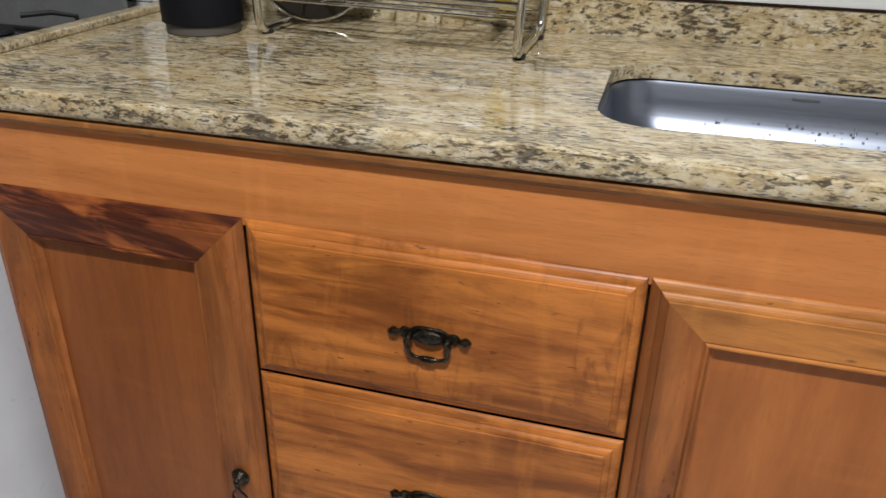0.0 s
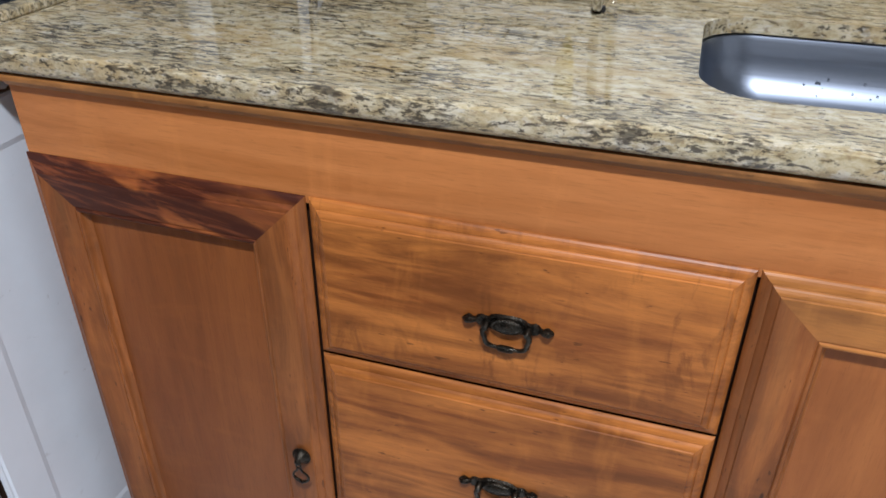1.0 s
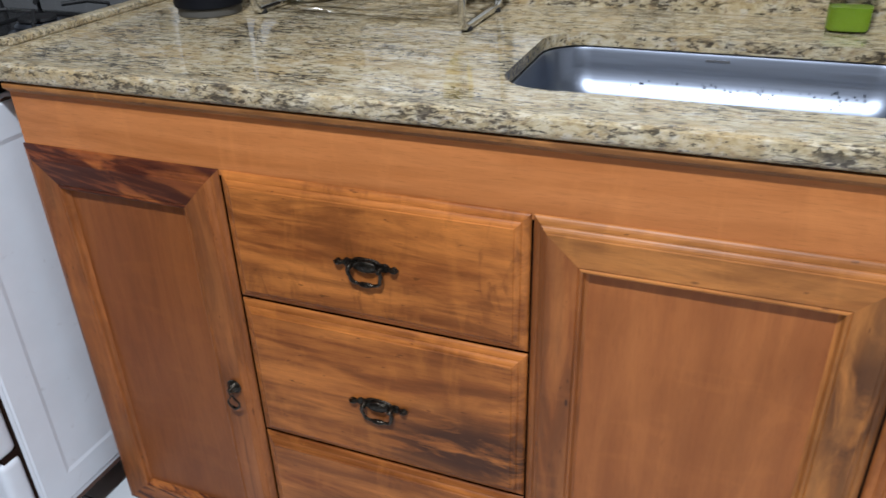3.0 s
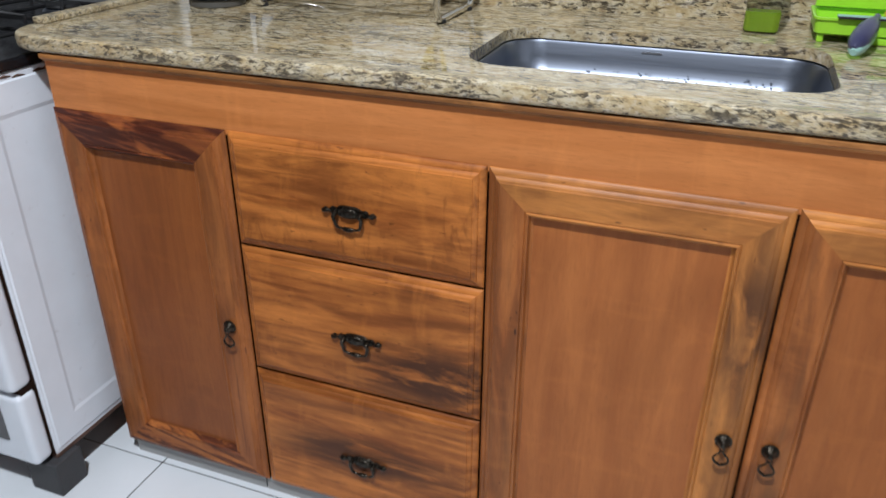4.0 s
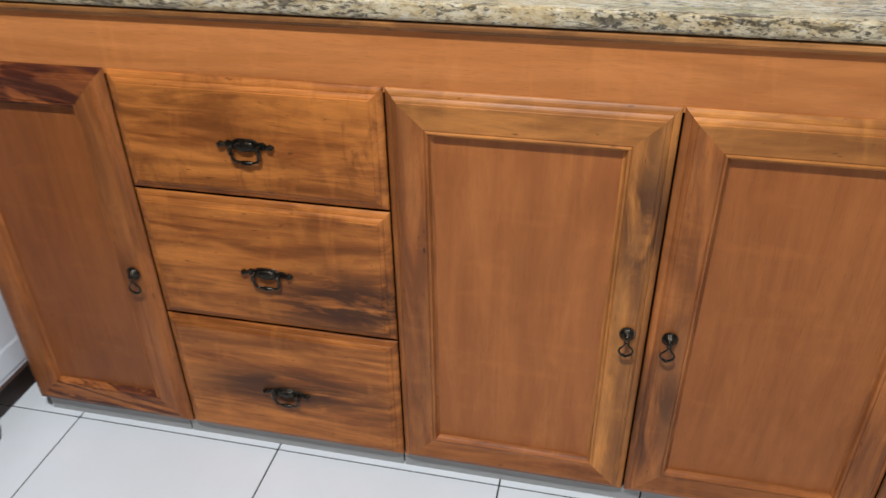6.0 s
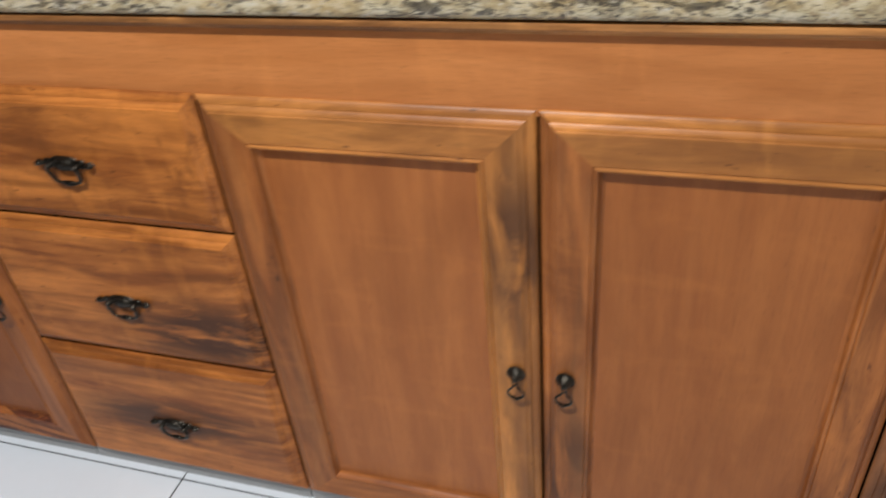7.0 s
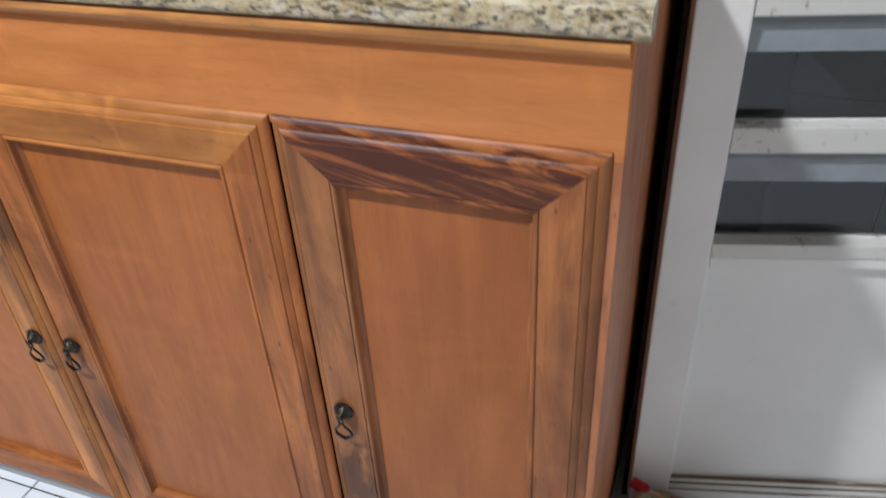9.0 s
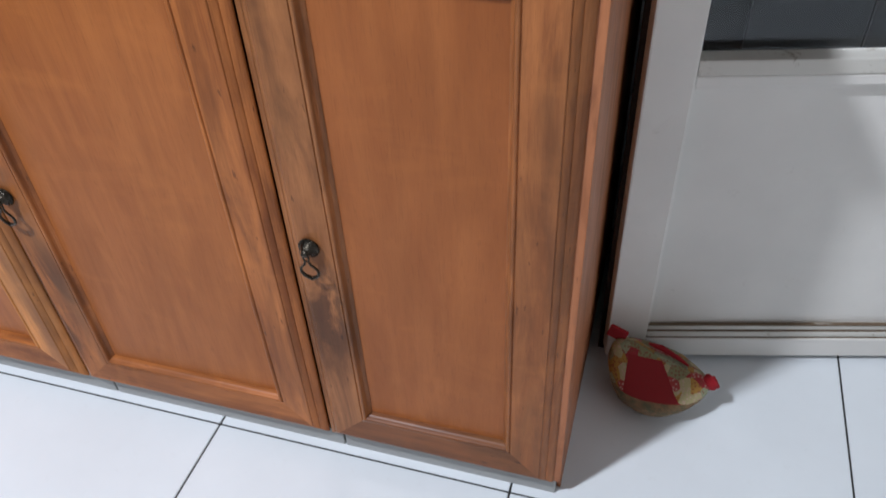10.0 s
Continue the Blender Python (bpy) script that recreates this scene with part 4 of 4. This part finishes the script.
# ---- patchwork door stop ----
def patchwork():
    m = Nodes("patchwork_fabric")
    axes = m.node("ShaderNodeSeparateXYZ", {"Vector": m.coord}).outputs
    wob = m.node("ShaderNodeVectorMath", {0: m.coord, 1: m.node("ShaderNodeVectorMath", {0: m.node("ShaderNodeTexNoise", {"Vector": m.coord, "Scale": 60.0}).outputs["Color"], 1: (0.006, 0.006, 0.006)}, operation="MULTIPLY").outputs["Vector"]}, operation="ADD").outputs["Vector"]
    cells = m.node("ShaderNodeTexVoronoi", {"Vector": wob, "Scale": 58.0})
    pick = m.node("ShaderNodeSeparateColor", {"Color": cells.outputs["Color"]}).outputs["Red"]
    n = m.node("ShaderNodeValToRGB", {"Fac": pick})
    n.color_ramp.interpolation = "CONSTANT"
    e = n.color_ramp.elements
    for _ in range(4):
        e.new(0.5)
    for k, (p, c) in zip(e, ((0.0, (0.34, 0.02, 0.03)), (0.10, (0.27, 0.26, 0.13)), (0.40, (0.46, 0.25, 0.05)), (0.55, (0.33, 0.36, 0.22)), (0.72, (0.40, 0.05, 0.05)), (0.86, (0.48, 0.42, 0.22)))):
        k.position, k.color = p, (*c, 1)
    c = n.outputs["Color"]
    print_a = m.node("ShaderNodeTexVoronoi", {"Vector": m.coord, "Scale": 230.0}).outputs["Distance"]
    c = m.mix(m.math("MULTIPLY", m.mask(print_a, 0.42, 0.30), 0.75), c, m.mix(m.math("GREATER_THAN", pick, 0.70), (0.26, 0.05, 0.03), (0.62, 0.42, 0.34)))
    low = m.noise(m.coord, 110, 4, 0.7)
    c = m.mix(m.math("LESS_THAN", axes["Z"], 0.053), c, m.mix(m.mask(low, 0.42, 0.60), (0.13, 0.12, 0.065), (0.30, 0.17, 0.085)))
    red = m.math("MULTIPLY", m.math("GREATER_THAN", axes["X"], 1.219), m.math("GREATER_THAN", axes["Z"], 0.053))
    red = m.math("MULTIPLY", red, m.math("MULTIPLY", m.math("LESS_THAN", axes["Z"], 0.092), m.math("LESS_THAN", axes["Y"], 0.216)))
    red = m.math("MULTIPLY", red, m.math("LESS_THAN", m.math("ADD", m.math("MULTIPLY", axes["X"], 1.067), axes["Z"]), 1.440))
    c = m.mix(red, c, (0.30, 0.006, 0.014))
    weave = m.noise(m.coord, 420, 3)
    m.set("Base Color", m.mix(m.math("ADD", m.math("MULTIPLY", weave, 0.3), 0.12), c, (0.05, 0.03, 0.02)))
    m.set("Roughness", 0.95)
    m.bump(weave, 0.5, 0.001)
    return m.mat


M_PATCH = patchwork()
M_RED = plain("red_cotton", (0.30, 0.007, 0.014), 0.95, scale=200, bump=0.4)
stop = thing("door_stop", (1.266, 0.226, 0), "red and olive patchwork fabric door stop bag on the floor", "door stop")
bm = bmesh.new()
bmesh.ops.create_uvsphere(bm, u_segments=36, v_segments=22, radius=1)
for v in bm.verts:
    x, y, z = v.co
    h = (z + 1) / 2
    pinch = 1 - 0.80 * max(0, (h - 0.45) / 0.55) ** 1.2
    stretch = 1 + 0.18 * max(0, h - 0.45)
    cr, sr = math.cos(radians(-12)), math.sin(radians(-12))
    lx = x * (0.046 + 0.050 * h if x > 0 else 0.066 + 0.010 * h) * stretch
    ly = y * 0.064 * pinch
    if z < 0:
        full = max(0.25, math.sqrt(1 - z * z)) ** -0.5
        lx, ly = lx * full, ly * full
    crease = 0.0022 * noise.noise(Vector((x * 3, y * 3, z * 3)))
    lz = 0.002 + 0.104 * (h ** 0.9) * (1 - 0.30 * (lx / 0.08 * 0.5 + 0.5)) + 0.024 * max(0, h - 0.4) * (abs(x) ** 2) + 0.030 * max(0, h - 0.45) * max(0, -x) ** 2
    v.co = (1.263 + cr * lx - sr * ly + crease, 0.221 + sr * lx + cr * ly + crease, max(0.0, lz))
part("bag", bm, M_PATCH, stop, smooth=True)
bm = box(-0.014, 0.014, -0.003, 0.003, -0.014, 0.014, 0.0025)
bmesh.ops.transform(bm, matrix=pose(1.199, 0.240, 0.104, 10, 14, -12), verts=bm.verts)
part("tail_tab", bm, M_RED, stop, "small red fabric tab", True)
bm = lathe([(0.004, -0.012), (0.011, -0.007), (0.0135, -0.001), (0.0125, 0.005), (0.009, 0.010), (0.003, 0.013)], 18, squash=0.7)
for v in bm.verts:
    v.co *= 1 + 0.30 * noise.noise(v.co * 180)
bmesh.ops.transform(bm, matrix=pose(1.338, 0.212, 0.066, 25, 60, -10), verts=bm.verts)
part("beak_tab", bm, M_RED, stop, "small red fabric point", True)
bm = tube([(1.246, 0.242, 0.092), (1.264, 0.238, 0.092), (1.290, 0.229, 0.086), (1.306, 0.224, 0.079)], [0.002, 0.0045, 0.0035, 0.0015], 10)
part("comb", bm, M_RED, stop, "red fabric ridge", True)

# ---- table with a printed cloth ----
def printed_cloth():
    m = Nodes("printed_cloth")
    n1 = m.noise(m.mapped((1, 1, 1), location=(2, 5, 1)), 9.0, 3, 0.5, 0.8)
    n2 = m.noise(m.mapped((1, 1, 1), location=(8, 3, 4)), 8.0, 3, 0.5, 0.8)
    n3 = m.noise(m.mapped((1, 1, 1), location=(4, 9, 7)), 10.0, 3, 0.5, 0.8)
    c = m.mix(m.mask(n1, 0.60, 0.63), (0.80, 0.79, 0.80), (0.74, 0.62, 0.22))
    c = m.mix(m.mask(n2, 0.54, 0.57), c, (0.55, 0.05, 0.09))
    c = m.mix(m.mask(n3, 0.62, 0.66), c, (0.45, 0.55, 0.20))
    weave = m.noise(m.coord, 500, 2)
    m.set("Base Color", c)
    m.set("Roughness", 0.9)
    m.bump(weave, 0.3, 0.001)
    return m.mat


table = thing("dining_table", (-0.80, -1.35, 0), "wooden kitchen table under a printed tablecloth", "table")
part("tabletop", box(-1.28, -0.345, -2.0, -0.765, 0.72, 0.745, 0.004), M_SIDE, table)
for x in (-1.24, -0.43):
    for y in (-1.95, -0.85):
        part("leg", box(x, x + 0.05, y, y + 0.05, 0, 0.7195, 0.004), M_SIDE, table)
bm = bmesh.new()
N = 96
x0, x1, y0, y1 = -1.29, -0.325, -2.01, -0.755
perimeter = []
for k in range(N):
    u = k / N * 4
    side, f = int(u), u - int(u)
    perimeter.append(((x0 + (x1 - x0) * f, y0), (x1, y0 + (y1 - y0) * f), (x1 - (x1 - x0) * f, y1), (x0, y1 - (y1 - y0) * f))[side])
cx, cy = (x0 + x1) / 2, (y0 + y1) / 2
rows = []
for level in range(13):
    t = level / 12
    row = []
    for k, (x, y) in enumerate(perimeter):
        ox = (1 if x >= x1 - 1e-6 else -1 if x <= x0 + 1e-6 else 0)
        oy = (1 if y >= y1 - 1e-6 else -1 if y <= y0 + 1e-6 else 0)
        near = math.exp(-((min(abs(x - x1), abs(x - x0)) + min(abs(y - y1), abs(y - y0))) / 0.10) ** 2)
        wave = 0.010 + 0.012 * math.sin(k * 1.15) * t
        out = wave * min(1, t * 3) + 0.060 * near * (min(1.0, t / 0.5) ** 0.8 - 0.85 * math.exp(-((t - 0.66) / 0.09) ** 2) - 0.36 * min(1.0, max(0.0, (t - 0.6) / 0.1)) - 0.30 * max(0.0, (t - 0.9) / 0.1))
        drop = 0.200 + 0.012 * math.sin(k * 0.7)
        row.append(bm.verts.new((x + ox * out, y + oy * out, 0.7465 - drop * t)))
    rows.append(row)
centre = bm.verts.new((cx, cy, 0.7465))
for k in range(N):
    bm.faces.new((centre, rows[0][k], rows[0][(k + 1) % N]))
for p, q in zip(rows, rows[1:]):
    for k in range(N):
        bm.faces.new((p[k], p[(k + 1) % N], q[(k + 1) % N], q[k]))
cloth = tagged(part("tablecloth", bm, printed_cloth(), smooth=True), "white tablecloth printed in yellow, red and green on the table", "tablecloth")
solid = cloth.modifiers.new("thickness", "SOLIDIFY")
solid.thickness, solid.offset = 0.0015, 1.0

# ---- tiles ----
tile_mesh = None
for i in range(-6, 5):
    for j in range(-6, 1):
        x0, y0 = TX + (i - 1) * TILE, TY + (j - 1) * TILE
        if x0 < FLOOR_X0 - TILE or x0 > FLOOR_X1:
            continue
        if tile_mesh is None:
            bm = box(0.0015, TILE - 0.0015, 0.0015, TILE - 0.0015, -0.006, 0.0, 0.0012, 1)
            tile = part("floor_tile", bm, M_FLOOR, floor)
            tile_mesh = tile.data
        else:
            tile = new("floor_tile", tile_mesh)
            tile.parent = floor
        tile.location = (x0, y0, 0)
cut = part("floor_tile", box(0.0015, TILE - 0.0015, 0.0015, WALL_Y - TY, -0.006, 0.0, 0.0012, 1), M_FLOOR, floor)
cut.location = (TX - TILE * 6, TY, 0)
for i in range(-5, 5):
    tile = new("floor_tile", cut.data)
    tile.parent = floor
    tile.location = (TX + (i - 1) * TILE, TY, 0)

wall_mesh = None
for i in range(-4, 5):
    for j in range(10):
        x0 = 0.048 + (i - 1) * 0.5
        a, b = max(x0, FLOOR_X0) + 0.0012, min(x0 + 0.5, 1.184) - 0.0012
        if b - a < 0.02:
            continue
        z0, z1 = j * 0.3, min(2.86, j * 0.3 + 0.3)
        part("wall_tile", box(a, b, WALL_Y, WALL_Y + 0.008, z0 + 0.0012, z1 - 0.0012, 0.001, 1), M_WALLTILE, wall_north)
for i in range(1, 5):
    for j in range(7):
        part("yard_tile", box(1.13 + i * 0.22, 1.13 + i * 0.22 + 0.214, 0.99, 1.00, j * 0.44 + 0.003, j * 0.44 + 0.437, 0.001, 1), M_SLATE, yard_wall)
